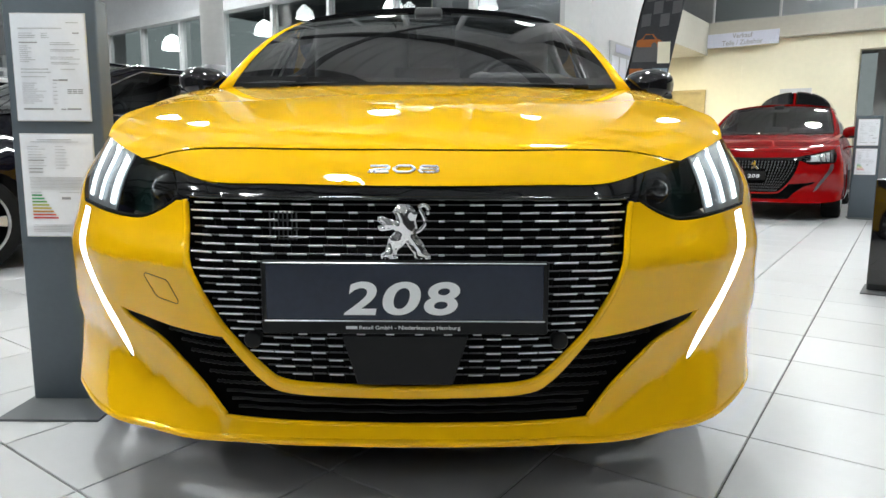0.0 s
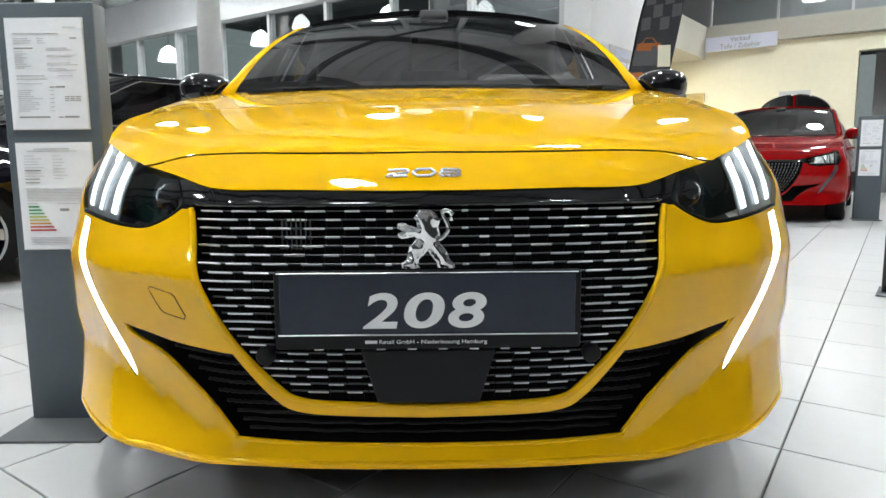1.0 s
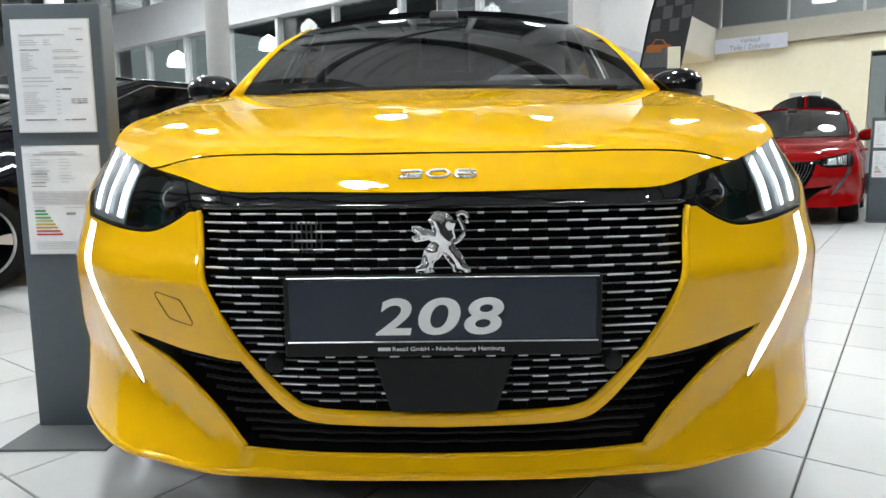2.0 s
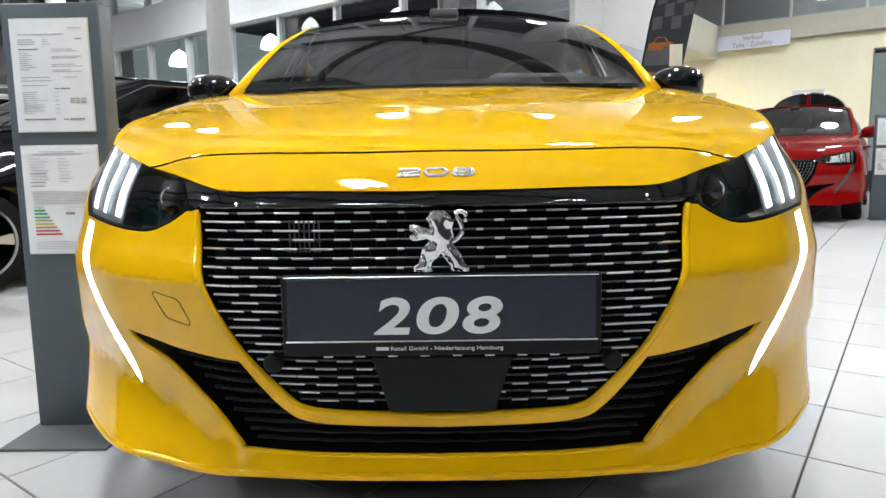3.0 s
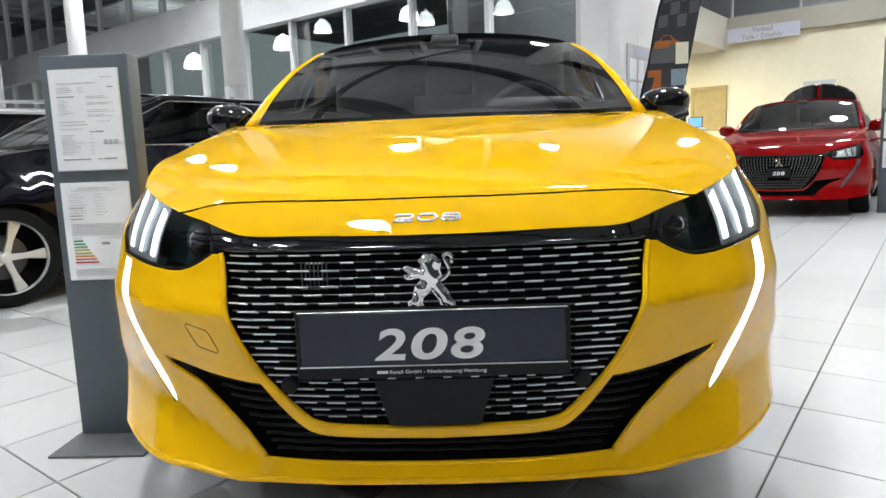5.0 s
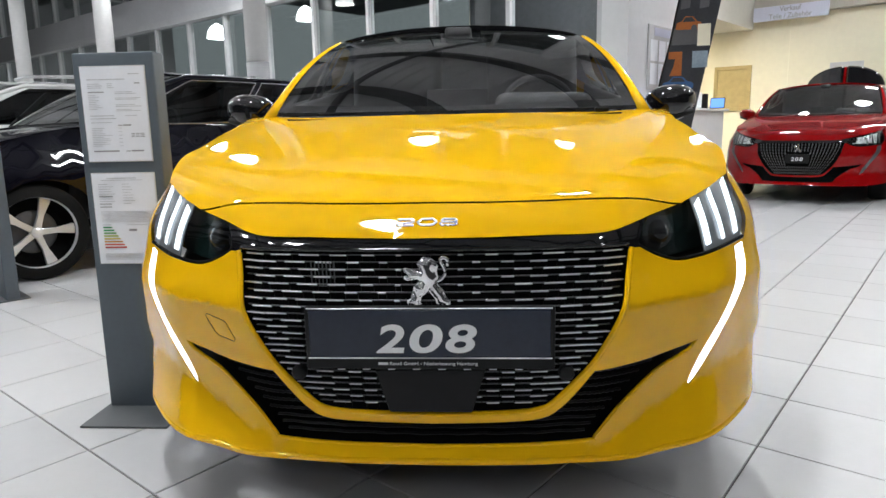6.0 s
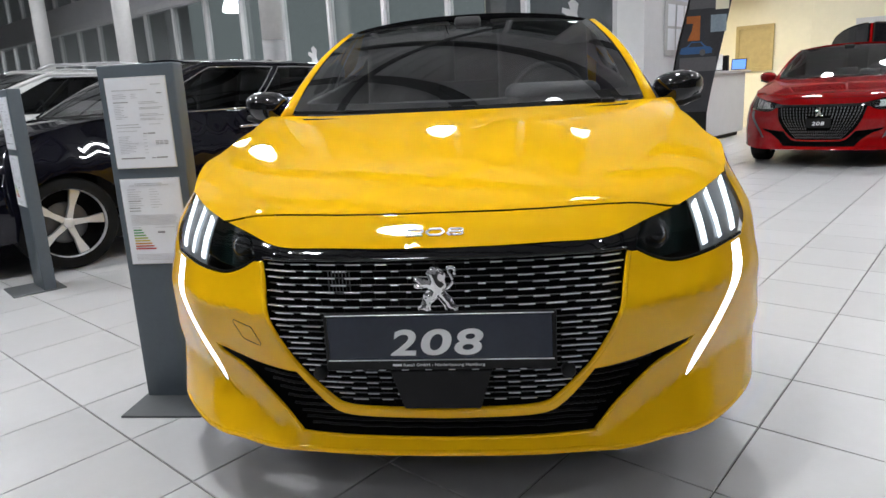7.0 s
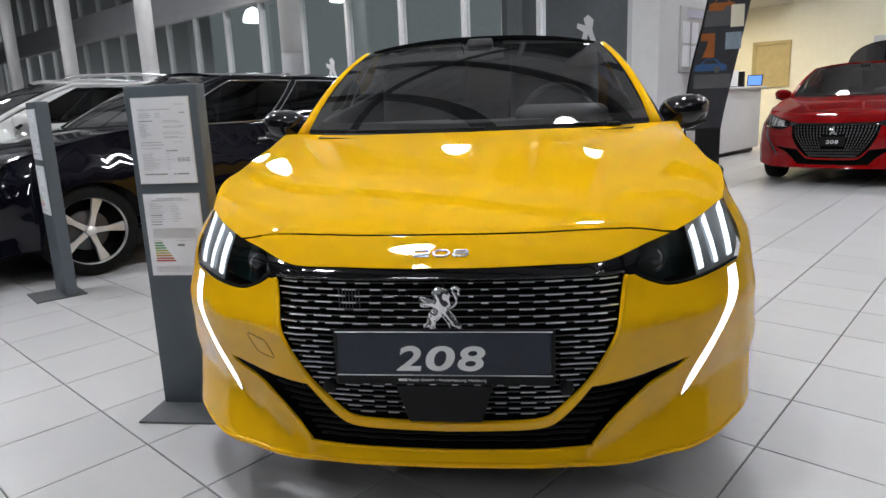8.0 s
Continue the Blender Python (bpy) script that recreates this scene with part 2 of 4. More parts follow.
def lettering(name, text, width, height, depth, mat, bold=0.0, lean=0.0, spacing=1.0):
    """Built-in font as a mesh in x and z, centred, facing -y."""
    c = bpy.data.curves.new(name, "FONT")
    c.body, c.offset, c.shear, c.extrude, c.space_character = text, bold, lean, .02, spacing
    ob = new(name, c)
    bpy.context.view_layer.update()
    me = bpy.data.meshes.new_from_object(ob.evaluated_get(bpy.context.evaluated_depsgraph_get()))
    bpy.data.objects.remove(ob)
    co = np.array([v.co for v in me.vertices])
    lo, hi = co.min(0), co.max(0)
    for v in me.vertices:
        q = (np.array(v.co) - (lo + hi) / 2) / (hi - lo)
        v.co = (q[0] * width, -q[2] * depth, q[1] * height)
    me.materials.clear()
    me.materials.append(mat)
    return me


# ---- the shape of the small hatchback ----
def spline(keys, v):
    """Smooth monotone-ish interpolation through (v, value) keys."""
    n = len(keys)
    if v <= keys[0][0]:
        return keys[0][1]
    if v >= keys[-1][0]:
        return keys[-1][1]
    i = 0
    while v > keys[i + 1][0]:
        i += 1

    def slope(k):
        if k == 0 or k == n - 1:
            a, b = (0, 1) if k == 0 else (n - 2, n - 1)
            return (keys[b][1] - keys[a][1]) / (keys[b][0] - keys[a][0])
        l = (keys[k][1] - keys[k - 1][1]) / (keys[k][0] - keys[k - 1][0])
        r = (keys[k + 1][1] - keys[k][1]) / (keys[k + 1][0] - keys[k][0])
        return 0.0 if l * r <= 0 else 2 * l * r / (l + r)

    (x0, y0), (x1, y1) = keys[i], keys[i + 1]
    h = x1 - x0
    t = (v - x0) / h
    return ((1 + 2 * t) * (1 - t) ** 2 * y0 + t * (1 - t) ** 2 * h * slope(i)
            + t * t * (3 - 2 * t) * y1 + t * t * (t - 1) * h * slope(i + 1))


def curve(points, steps):
    """Catmull-Rom through points of any dimension, steps per span."""
    out, n = [], len(points)
    for i in range(n - 1):
        p0, p1, p2, p3 = points[max(i - 1, 0)], points[i], points[i + 1], points[min(i + 2, n - 1)]
        for k in range(steps):
            t = k / steps
            out.append(tuple(0.5 * (2 * b + (c - a) * t + (2 * a - 5 * b + 4 * c - d) * t * t + (3 * b - a - 3 * c + d) * t ** 3)
                             for a, b, c, d in zip(p0, p1, p2, p3)))
    out.append(tuple(points[-1]))
    return out


PLAN = curve([(0, .02), (.2, .028), (.322, .045), (.38, .055), (.455, .09), (.534, .142), (.594, .175), (.65, .215), (.70, .265),
              (.76, .335), (.806, .395), (.844, .47), (.866, .57), (.876, .72), (.879, .9), (.876, 1.08), (.872, 1.5), (.868, 2.2), (.865, 3.0),
              (.85, 3.5), (.80, 3.85), (.70, 3.98), (.4, 4.04), (0, 4.055)], 8)
ARC = [0.0]
for (ax, ay), (bx, by) in zip(PLAN, PLAN[1:]):
    ARC.append(ARC[-1] + math.hypot(bx - ax, by - ay))
LEAN_FRONT = [(.15, .03), (.19, .012), (.225, .007), (.27, .006), (.33, .004), (.45, -.014), (.52, -.028), (.552, -.031), (.572, -.025), (.60, -.008), (.63, .010), (.66, .023), (.70, .04), (.76, .09), (.81, .14), (.87, .2)]
LEAN_SIDE = [(.15, .05), (.19, .02), (.225, .008), (.27, .002), (.4, .0), (.55, 0), (.7, .012), (.85, .042), (.95, .085), (1.05, .15)]
TOP_X = [(0, .707), (.2, .708), (.38, .711), (.455, .728), (.574, .754), (.66, .780), (.76, .810)]
TOP_Y = [(.34, .810), (.6, .862), (1.0, .925), (1.25, .96), (2, .965), (3, 1.0), (3.7, 1.03), (4.05, 1.0)]


def plan(u):
    """Place and inward normal of the body's outline at arc length u from the nose."""
    i = int(np.searchsorted(ARC, u)) - 1
    i = min(max(i, 0), len(ARC) - 2)
    t = (u - ARC[i]) / (ARC[i + 1] - ARC[i])

    def tangent(k):
        a, b = PLAN[max(k - 1, 0)], PLAN[min(k + 1, len(PLAN) - 1)]
        return (b[0] - a[0], b[1] - a[1])
    (tx, ty), (sx, sy) = tangent(i), tangent(i + 1)
    tx, ty = tx + (sx - tx) * t, ty + (sy - ty) * t
    l = math.hypot(tx, ty)
    (ax, ay), (bx, by) = PLAN[i], PLAN[i + 1]
    return ax + (bx - ax) * t, ay + (by - ay) * t, -ty / l, tx / l


def shell(u, z):
    """The body's skin at arc length u and height z; u below zero is the other side."""
    x, y, nx, ny = plan(abs(u))
    w = min(max((y - .38) / .6, 0), 1)
    w = w * w * (3 - 2 * w)
    off = spline(LEAN_FRONT, z) * (1 - w) + spline(LEAN_SIDE, z) * w
    crease = float(np.interp(x, (0, .36, .40, .60, .75, .88), (.250, .250, .266, .345, .356, .356)))
    corner = min(max((x - .45) / .2, 0), 1)
    corner *= corner * (3 - 2 * corner) * (1 - w)
    off += corner * .014 * (math.exp(-((z - crease) / .07) ** 2) if z > crease else 1)
    if z < crease:
        off -= (1 - w) * (.42 + .08 * corner) * (crease - z)
    x, y = x + nx * w * off, y + (1 - w + ny * w) * off
    if y < 1.4:
        far = min(max((x - .72) / .12, 0), 1)
        x += (.016 * math.exp(-((z - .395) / .075) ** 2) - .006 * min(max((.30 - z) / .08, 0), 1)) * far * min(max((1.4 - y) / .4, 0), 1)
    tuck = min(max((z - .68) / .17, 0), 1)
    if y < 2.2:
        x -= .06 * (1 - math.exp(-max(x - .75, 0) / .075)) * tuck * tuck * (3 - 2 * tuck)
    return (-x if u < 0 else x), y, z


def u_of(x):
    """Arc length at which the front of the outline lies x to the side."""
    xs = [p[0] for p in PLAN[:112]]
    i = min(max(int(np.searchsorted(xs, abs(x))) - 1, 0), 110)
    u = ARC[i] + (abs(x) - xs[i]) / max(xs[i + 1] - xs[i], 1e-6) * (ARC[i + 1] - ARC[i])
    return math.copysign(u, x)


def sheet(x, y):
    """The long upper sheet of the bonnet, before its edges roll down."""
    q = max(y - .066, -.01)
    centre = .707 + .033 * (1 - math.exp(-max(q, 0) / .016)) + .243 * q + .045 * (1 - math.exp(-q / .13)) - .044 * q * q
    facet, r = .707 + float(np.interp(abs(x), (0, .3, .44, .58), (.90, .80, .69, .61))) * q + 2.2 * q * max(.075 - q, 0), .004
    k = min(max(.5 + .5 * (centre - facet) / r, 0), 1)
    centre += (facet - centre) * k - r * k * (1 - k)
    rear = min(max((y - .20) / 1.0, 0), 1)
    rear *= rear * (3 - 2 * rear)
    return centre - .042 * (abs(x) / .75) ** 2.3 + .019 * rear * math.exp(-((abs(x) - .78) / .19) ** 2)


def top_z(u):
    """Height of the shoulder at which the flank meets the bonnet or the windows."""
    x, y, _, _ = plan(abs(u))
    z = spline(TOP_X, x) if y < .34 else spline(TOP_Y, y)
    k = min(max((y - .36) / .12, 0), 1) * min(max((1.32 - y) / .12, 0), 1)
    if k:
        flush = z
        for _ in range(4):
            sx, sy, _ = shell(abs(u), flush)
            flush = sheet(sx, sy) - .004
        z += (flush - z) * k
    return z


EDGE = [shell(k * .02, top_z(k * .02)) for k in range(80)]


KNOT_X = [-.45, -.3, -.15, 0, .15, .3, .4, .48, .56, .64, .70, .735, .75]


def natural(xs, ys):
    """A natural cubic through the knots, as a function."""
    n = len(xs)
    h, m, r = np.diff(xs), np.zeros((n, n)), np.zeros(n)
    m[0, 0] = m[-1, -1] = 1
    for i in range(1, n - 1):
        m[i, i - 1:i + 2] = h[i - 1], 2 * (h[i - 1] + h[i]), h[i]
        r[i] = 6 * ((ys[i + 1] - ys[i]) / h[i] - (ys[i] - ys[i - 1]) / h[i - 1])
    k = np.linalg.solve(m, r)

    def f(v):
        v = min(max(v, xs[0]), xs[-1])
        i = min(max(int(np.searchsorted(xs, v)) - 1, 0), n - 2)
        p, q = xs[i + 1] - v, v - xs[i]
        return float((k[i] * p ** 3 + k[i + 1] * q ** 3) / (6 * h[i]) + (ys[i] / h[i] - k[i] * h[i] / 6) * p + (ys[i + 1] / h[i] - k[i + 1] * h[i] / 6) * q)
    return f


RIM = [e for i, e in enumerate(EDGE) if i == 0 or (e[0] > EDGE[i - 1][0] and e[1] < .85)]
EDGE_Y = natural(KNOT_X, [float(np.interp(abs(v), [e[0] for e in RIM], [e[1] for e in RIM])) for v in KNOT_X])
EDGE_Z = natural(KNOT_X, [float(np.interp(abs(v), [e[0] for e in RIM], [e[2] for e in RIM])) for v in KNOT_X])


def bonnet(x, y):
    """Height of the car's upper front skin: the sheet, rolled down to its rim."""
    ax = min(abs(x), .815)
    ye = EDGE_Y(ax)
    roll = (sheet(ax, ye) - EDGE_Z(ax)) * math.exp(-max(y - ye, -.01) / (.018 + .06 * (ax / .57) ** 2))
    return sheet(ax, y) - roll


U_END = ARC[-1]
SIDE_Y = [(PLAN[i][1], ARC[i]) for i in range(40, len(PLAN)) if PLAN[i][1] > PLAN[i - 1][1]]


def uy(y):
    """Arc length at which the flank lies y behind the nose."""
    return float(np.interp(y, [a for a, b in SIDE_Y], [b for a, b in SIDE_Y]))


def inner(depth):
    def skin(u, z):
        x, y, z = shell(u, z)
        _, _, nx, ny = plan(abs(u))
        return x + (nx * depth if u >= 0 else -nx * depth), y + ny * depth, z
    return skin


def xz(points, steps=5):
    """A smooth design curve given in x and z, as arc length and z."""
    return [(u_of(x), z) for x, z in curve(points, steps)]


def flip(loop):
    return [(-u, z) for u, z in loop]


GRILLE = xz([(.440, .674), (.429, .62), (.414, .555), (.381, .487), (.338, .42), (.275, .353), (.235, .330), (.15, .323), (0, .321)])
INTAKE_TOP = xz([(.606, .447), (.55, .437), (.494, .430), (.42, .424), (.352, .418)], 4) + xz([(.345, .408), (.318, .372), (.282, .334), (.24, .311), (.15, .304), (0, .302)], 4)
INTAKE_LOW = xz([(.606, .447), (.592, .428), (.56, .412), (.495, .385), (.41, .318), (.362, .262), (.345, .2505), (.2, .2475), (0, .247)], 5)
LIGHT_LOW = xz([(.457, .674), (.496, .652), (.545, .635), (.60, .635), (.68, .643), (.768, .652)], 4)
LIGHT_OUT = xz([(.768, .652), (.786, .70), (.779, .762), (.752, .806)], 4)
LIGHT_TOP = xz([(.752, .806), (.66, .780), (.574, .753), (.52, .741), (.482, .731)], 4)
LIGHT_IN = xz([(.482, .731), (.466, .705), (.457, .674)], 3)
BLADE = xz([(.728, .640), (.721, .58), (.680, .50), (.624, .412), (.592, .336)], 5) + xz([(.595, .332), (.621, .354), (.665, .425), (.726, .52), (.761, .588), (.760, .645)], 5)
CLAWS = [((.648, .656), (.629, .755), .017), ((.697, .661), (.670, .774), .018), ((.748, .667), (.733, .793), .021)]
ARCH_U, ARCH_R = (uy(.90), uy(3.44)), .338


def arch(centre, a0, a1, n=14):
    return [(centre + ARCH_R * math.cos(radians(a0 + (a1 - a0) * k / n)), .305 + ARCH_R * math.sin(radians(a0 + (a1 - a0) * k / n))) for k in range(n + 1)]


def cabin(base):
    """Dashboard, steering wheel and seats behind the windscreen."""
    part("cabin_floor", box("cabin_floor", (1.44, 2.7, .42), CABIN, (0, 2.45, .55), bevel=.05), base)
    dash = part("dashboard", box("dashboard", (1.36, .52, .16), CABIN, (0, 1.56, .90), (-4, 0, 0), bevel=.06, segments=4), base, "dark soft dashboard")
    part("instrument_hood", box("instrument_hood", (.40, .24, .10), CABIN, (.36, 1.66, .985), (-6, 0, 0), bevel=.045, segments=4), dash)
    part("screen", box("screen", (.26, .02, .10), GLOSS, (0, 1.66, 1.01), (-12, 0, 0), bevel=.006), dash)
    ring = [(.36 + .165 * math.cos(a), 1.98 + .05 * math.sin(a), .94 + .155 * math.sin(a)) for a in (2 * math.pi * k / 28 for k in range(29))]
    rim = part("steering_wheel", tube("steering_wheel", ring, .014, CABIN, 8), base)
    part("spoke", box("spoke", (.29, .03, .05), CABIN, (.36, 1.97, .93), (-18, 0, 0), bevel=.012), rim)
    for x in (-.735, .735):
        part("door_card", box("door_card", (.03, 2.0, .50), CABIN, (x, 2.38, .745), (0, 0, 0), bevel=.012), base, "dark inner door panel")
    for x in (-.36, .36):
        seat = part("front_seat", box("front_seat", (.48, .14, .62), CABIN, (x, 2.62, .98), (-14, 0, 0), bevel=.05, segments=4), base, "dark front seat")
        part("seat_cushion", box("seat_cushion", (.48, .5, .16), CABIN, (x, 2.36, .70), (5, 0, 0), bevel=.05, segments=4), seat)
        part("headrest", box("headrest", (.24, .09, .17), CABIN, (x, 2.74, 1.30), (-10, 0, 0), bevel=.04, segments=4), seat)
    rear = part("rear_bench", box("rear_bench", (1.2, .16, .6), CABIN, (0, 3.42, .92), (-18, 0, 0), bevel=.05, segments=4), base, "dark rear bench")
    for x in (-.36, 0, .36):
        part("headrest", box("headrest", (.22, .08, .13), CABIN, (x, 3.54, 1.27), (-12, 0, 0), bevel=.03, segments=3), rear)
    part("rear_view_mirror", box("rear_view_mirror", (.22, .03, .06), PLASTIC, (0, 1.86, 1.290), (-8, 0, 0), bevel=.02, segments=3), base)
    part("mirror_housing", box("mirror_housing", (.12, .14, .05), CABIN, (0, 1.88, 1.338), (-24, 0, 0), bevel=.015, segments=3), base)
    for x in (-.30, .30):
        part("sun_visor", box("sun_visor", (.40, .15, .016), LINING, (x, 2.06, 1.345), (-10, 0, 0), bevel=.006, segments=3), base)


def grille_half(z):
    pts = [(v, u) for u, v in reversed(GRILLE)]
    return float(np.interp(z, [p[0] for p in pts], [p[1] for p in pts]))


def grille(base, fine=True):
    """Rows of small bright dashes on black bars, the plate on its holder, the sensor panel and the badge."""
    core = part("grille", panel("grille", GRILLE[:-1] + [(0, .321)] + flip(list(reversed(GRILLE[:-1]))), [], .05, inner(.045), DARK, 0, (0, -1, 0)), base, "black grille with rows of bright dashes")
    rows, pitch = 23, .0148
    shapes = {k: box("dash", (k, .006, .0030), SATIN, bevel=.0012, segments=1) for k in (.047, .038, .028, .018, .012)}
    webs_v, webs_f, dash_v, dash_f = [], [], [], []
    for r in range(rows):
        z = .671 - pitch * r
        half = grille_half(z) - .012
        n = 24
        line = [inner(.016)(-half + 2 * half * k / n, z) for k in range(n + 1)]
        part("grille_bar", tube("grille_bar", line, .0017, BARGREY, 6), core)
        p = .067
        k0 = int(half / p) + 2
        for k in range(-k0, k0 + 1):
            u = (k + (.5 if r % 2 else 0)) * p
            if abs(u) > half + .02:
                continue
            size = .047 if abs(u) > .26 else .038 if abs(u) > .19 else .028 if abs(u) > .12 else .018 if abs(u) > .07 else .012
            if abs(u) + size / 2 > half:
                u = math.copysign(half - size / 2 + .002, u)
                if size / 2 + abs((k + (.5 if r % 2 else 0)) * p) > half + .03:
                    continue
            x, y, _ = inner(.010)(u, z)
            behind_plate = abs(x) < .272 and .428 < z < .578
            behind_panel = z < .43 and abs(x) < .118 - (.43 - z) * .28
            if not fine and not behind_plate and not behind_panel and abs(u) > .05:
                i = len(dash_v)
                dash_v += [(x + sx * size / 2, y + sy * .003, z + sz * .003) for sx in (-1, 1) for sy in (-1, 1) for sz in (-1, 1)]
                dash_f += [tuple(i + j for j in q) for q in ((0, 1, 3, 2), (4, 6, 7, 5), (0, 4, 5, 1), (2, 3, 7, 6), (1, 5, 7, 3))]
            if fine and not behind_plate and not behind_panel and not (abs(u) < .05 and z > .57):
                a, b = inner(.01)(u - .005, z), inner(.01)(u + .005, z)
                d = new("dash", shapes[size])
                d.parent = core
                d.matrix_basis = pose(x, y, z, -24, 0, math.degrees(math.atan2(b[1] - a[1], b[0] - a[0])))
            for e in (-.5, .5):
                wx, wy, wz = inner(.018)(u + e * size, z - pitch / 2)
                i = len(webs_v)
                webs_v += [(wx + sx * .0009, wy + sy * .004, wz + sz * pitch / 2) for sx in (-1, 1) for sy in (-1, 1) for sz in (-1, 1)]
                webs_f += [tuple(i + j for j in q) for q in ((0, 1, 3, 2), (4, 6, 7, 5), (0, 4, 5, 1), (2, 3, 7, 6))]
    webs = part("grille_web", mesh_of("grille_web", webs_v, webs_f, DARK, smooth=False), core)
    tagged(webs, kind="stuff")
    if dash_v:
        tagged(part("dash_row", mesh_of("dash_row", dash_v, dash_f, SATIN, smooth=False), core), kind="stuff")
    if fine:
        for k in range(7):
            x, y, z = inner(.017)(u_of(-.262 + .0088 * k), .631)
            part("grid_bar", box("grid_bar", (.0024, .004, .056), BARGREY, (x, y, z), bevel=.001, segments=1), core)
        for k in range(4):
            x, y, z = inner(.021)(u_of(-.2356), .607 + .016 * k)
            part("grid_rail", box("grid_rail", (.058, .003, .0022), BARGREY, (x, y, z), (0, 0, -6), bevel=.0006, segments=1), core)
    # sensor panel
    part("sensor_panel", prism("sensor_panel", [(-.118, .432), (.118, .432), (.089, .337), (-.089, .337)], .03, PLASTIC, pose(0, .004, 0), .003), core, "plain dark radar cover")
    for sg in (-1, 1):
        x, y, z = inner(.008)(u_of(.293) * sg, .415)
        part("parking_sensor", lathe("parking_sensor", [(0, .012), (.013, .012), (.017, .006), (.017, -.01)], PLASTIC, 20, pose(x, y, z, 90, 0, 0)), core)
    # plate on its holder
    holder = part("plate_holder", box("plate_holder", (.527, .020, .136), PLASTIC, (0, .008, .5045), bevel=.004), base, "black plate holder with show plate")
    plate = part("show_plate", box("show_plate", (.508, .006, .104), PLATE, (0, -.003, .5165), bevel=.003), holder, "blue-grey show plate with white numerals")
    part("plate_rail", box("plate_rail", (.515, .004, .0022), SATIN, (0, -.0045, .4625), bevel=.0008, segments=1), holder)
    part("plate_rail", box("plate_rail", (.515, .004, .0016), SATIN, (0, -.0045, .5705), bevel=.0006, segments=1), holder)
    for k, ch in enumerate("208"):
        me = lettering("numeral", ch, (.060, .070, .066)[k], .062, .002, LETTER, bold=.022, lean=.14)
        me.transform(pose((-.081, -.0055, .068)[k], -.0068, .5055))
        part("numeral", me, plate, "white slanted numeral")
    me = lettering("small_print", "Retail GmbH - Niederlassung Hamburg", .186, .0088, .001, LETTER, bold=.008)
    me.transform(pose(.009, -.0022, .4485))
    part("small_print", me, holder, "white small print")
    part("small_print_bar", box("small_print_bar", (.021, .001, .0055), LETTER, (-.098, -.0022, .4493), bevel=0), holder)
    for k in range(8):
        part("plate_clip", box("plate_clip", (.016, .004, .003), SATIN, (-.19 + .054 * k, .006, .4345), bevel=.0008, segments=1), holder)
    # badge in the grille
    lion = [(.42, 1), (.60, .98), (.70, .91), (.75, .81), (.72, .7), (.75, .56), (.72, .46), (.86, .29), (.92, .15), (1.0, .07), (1.0, 0), (.70, 0), (.67, .11), (.53, .29),
            (.38, .15), (.36, .06), (.40, 0), (.08, 0), (.07, .08), (.16, .14), (.22, .37), (.34, .5), (.3, .54), (.08, .5), (0, .54), (.02, .6), (.12, .62), (.02, .68),
            (.02, .76), (.1, .78), (.2, .74), (.36, .7), (.34, .8), (.3, .86), (.34, .92)]
    rim = dense([(-.051 + .098 * x, .577 + .101 * z) for x, z in lion], .003)

    def relief(x, z):
        d = min(math.hypot(x - p, z - q) for p, q in rim)
        return x, .003 - .013 * (1 - math.exp(-d / .007)) - .0025 * math.sin(x * 190 + z * 120), z
    badge = part("badge", panel("badge", [(-.051 + .098 * x, .577 + .101 * z) for x, z in lion], [], .0045, relief, CHROME, .01), base, "chrome badge of a rearing animal shape")
    tail = [(-.051 + .098 * x, .008, .577 + .101 * z) for x, z in curve([(.64, .44), (.80, .52), (.9, .66), (.84, .82), (.78, .92), (.86, .97), (.95, .92), (.94, .80)], 4)]
    part("badge_tail", tube("badge_tail", tail, .0042, CHROME, 8), badge)
    # bright numerals on the nose
    glyphs = ([[(-.019, .010), (.013, .010), (.018, .006), (.018, .002), (.013, -.001), (-.013, -.003), (-.019, -.0095), (.019, -.0095)]],
              [[(-.021, 0), (-.012, .0098), (.012, .0098), (.021, 0), (.012, -.0098), (-.012, -.0098), (-.021, 0)]],
              [[(-.013, .0098), (.013, .0098), (.017, .005), (.013, .0005), (-.013, .0005), (-.017, .005), (-.013, .0098)], [(-.013, .0005), (-.019, -.005), (-.014, -.0098), (.014, -.0098), (.019, -.005), (.013, .0005)]])
    for k, strokes in enumerate(glyphs):
        for q, stroke in enumerate(strokes):
            line = []
            for px, pz in dense(stroke, .003, False):
                x, y = px - .006 + .0475 * (k - 1) + .1 * pz, .0945 + pz * .64
                line.append((x, y, bonnet(x, y) + .002))
            me = tube("nose_numeral", line, .0026, BRIGHT, 6)
            if q == 0:
                numeral = part("nose_numeral", me, base, "bright metal numeral")
            else:
                part("lower_loop", me, numeral)
    # lower intake slats
    for z, u0, u1 in ((.262, .345, 0), (.278, .36, 0), (.294, .375, 0), (.312, .40, .26), (.331, .42, .285), (.350, .445, .305), (.369, .47, .325), (.388, .50, .335), (.405, .54, .345)):
        for sg in ((1, -1) if u1 else (1,)):
            a, b = (u1, u0) if u1 else (-u0, u0)
            line = [inner(.034)((a + (b - a) * k / 24) * sg, z + .0012 * math.sin(k * 2.1)) for k in range(25)]
            part("intake_slat", tube("intake_slat", line, .0032, PLASTIC, 6), base)
    # towing cover
    tow = [(-.524, .526), (-.519, .531), (-.466, .524), (-.459, .519), (-.440, .484), (-.443, .477), (-.492, .484), (-.499, .489)]
    line = [inner(-.0006)(u_of(x), z) for x, z in dense(tow + tow[:2], .006, False)]
    part("tow_cover_seam", tube("tow_cover_seam", line, .0006, DARK, 5), base)
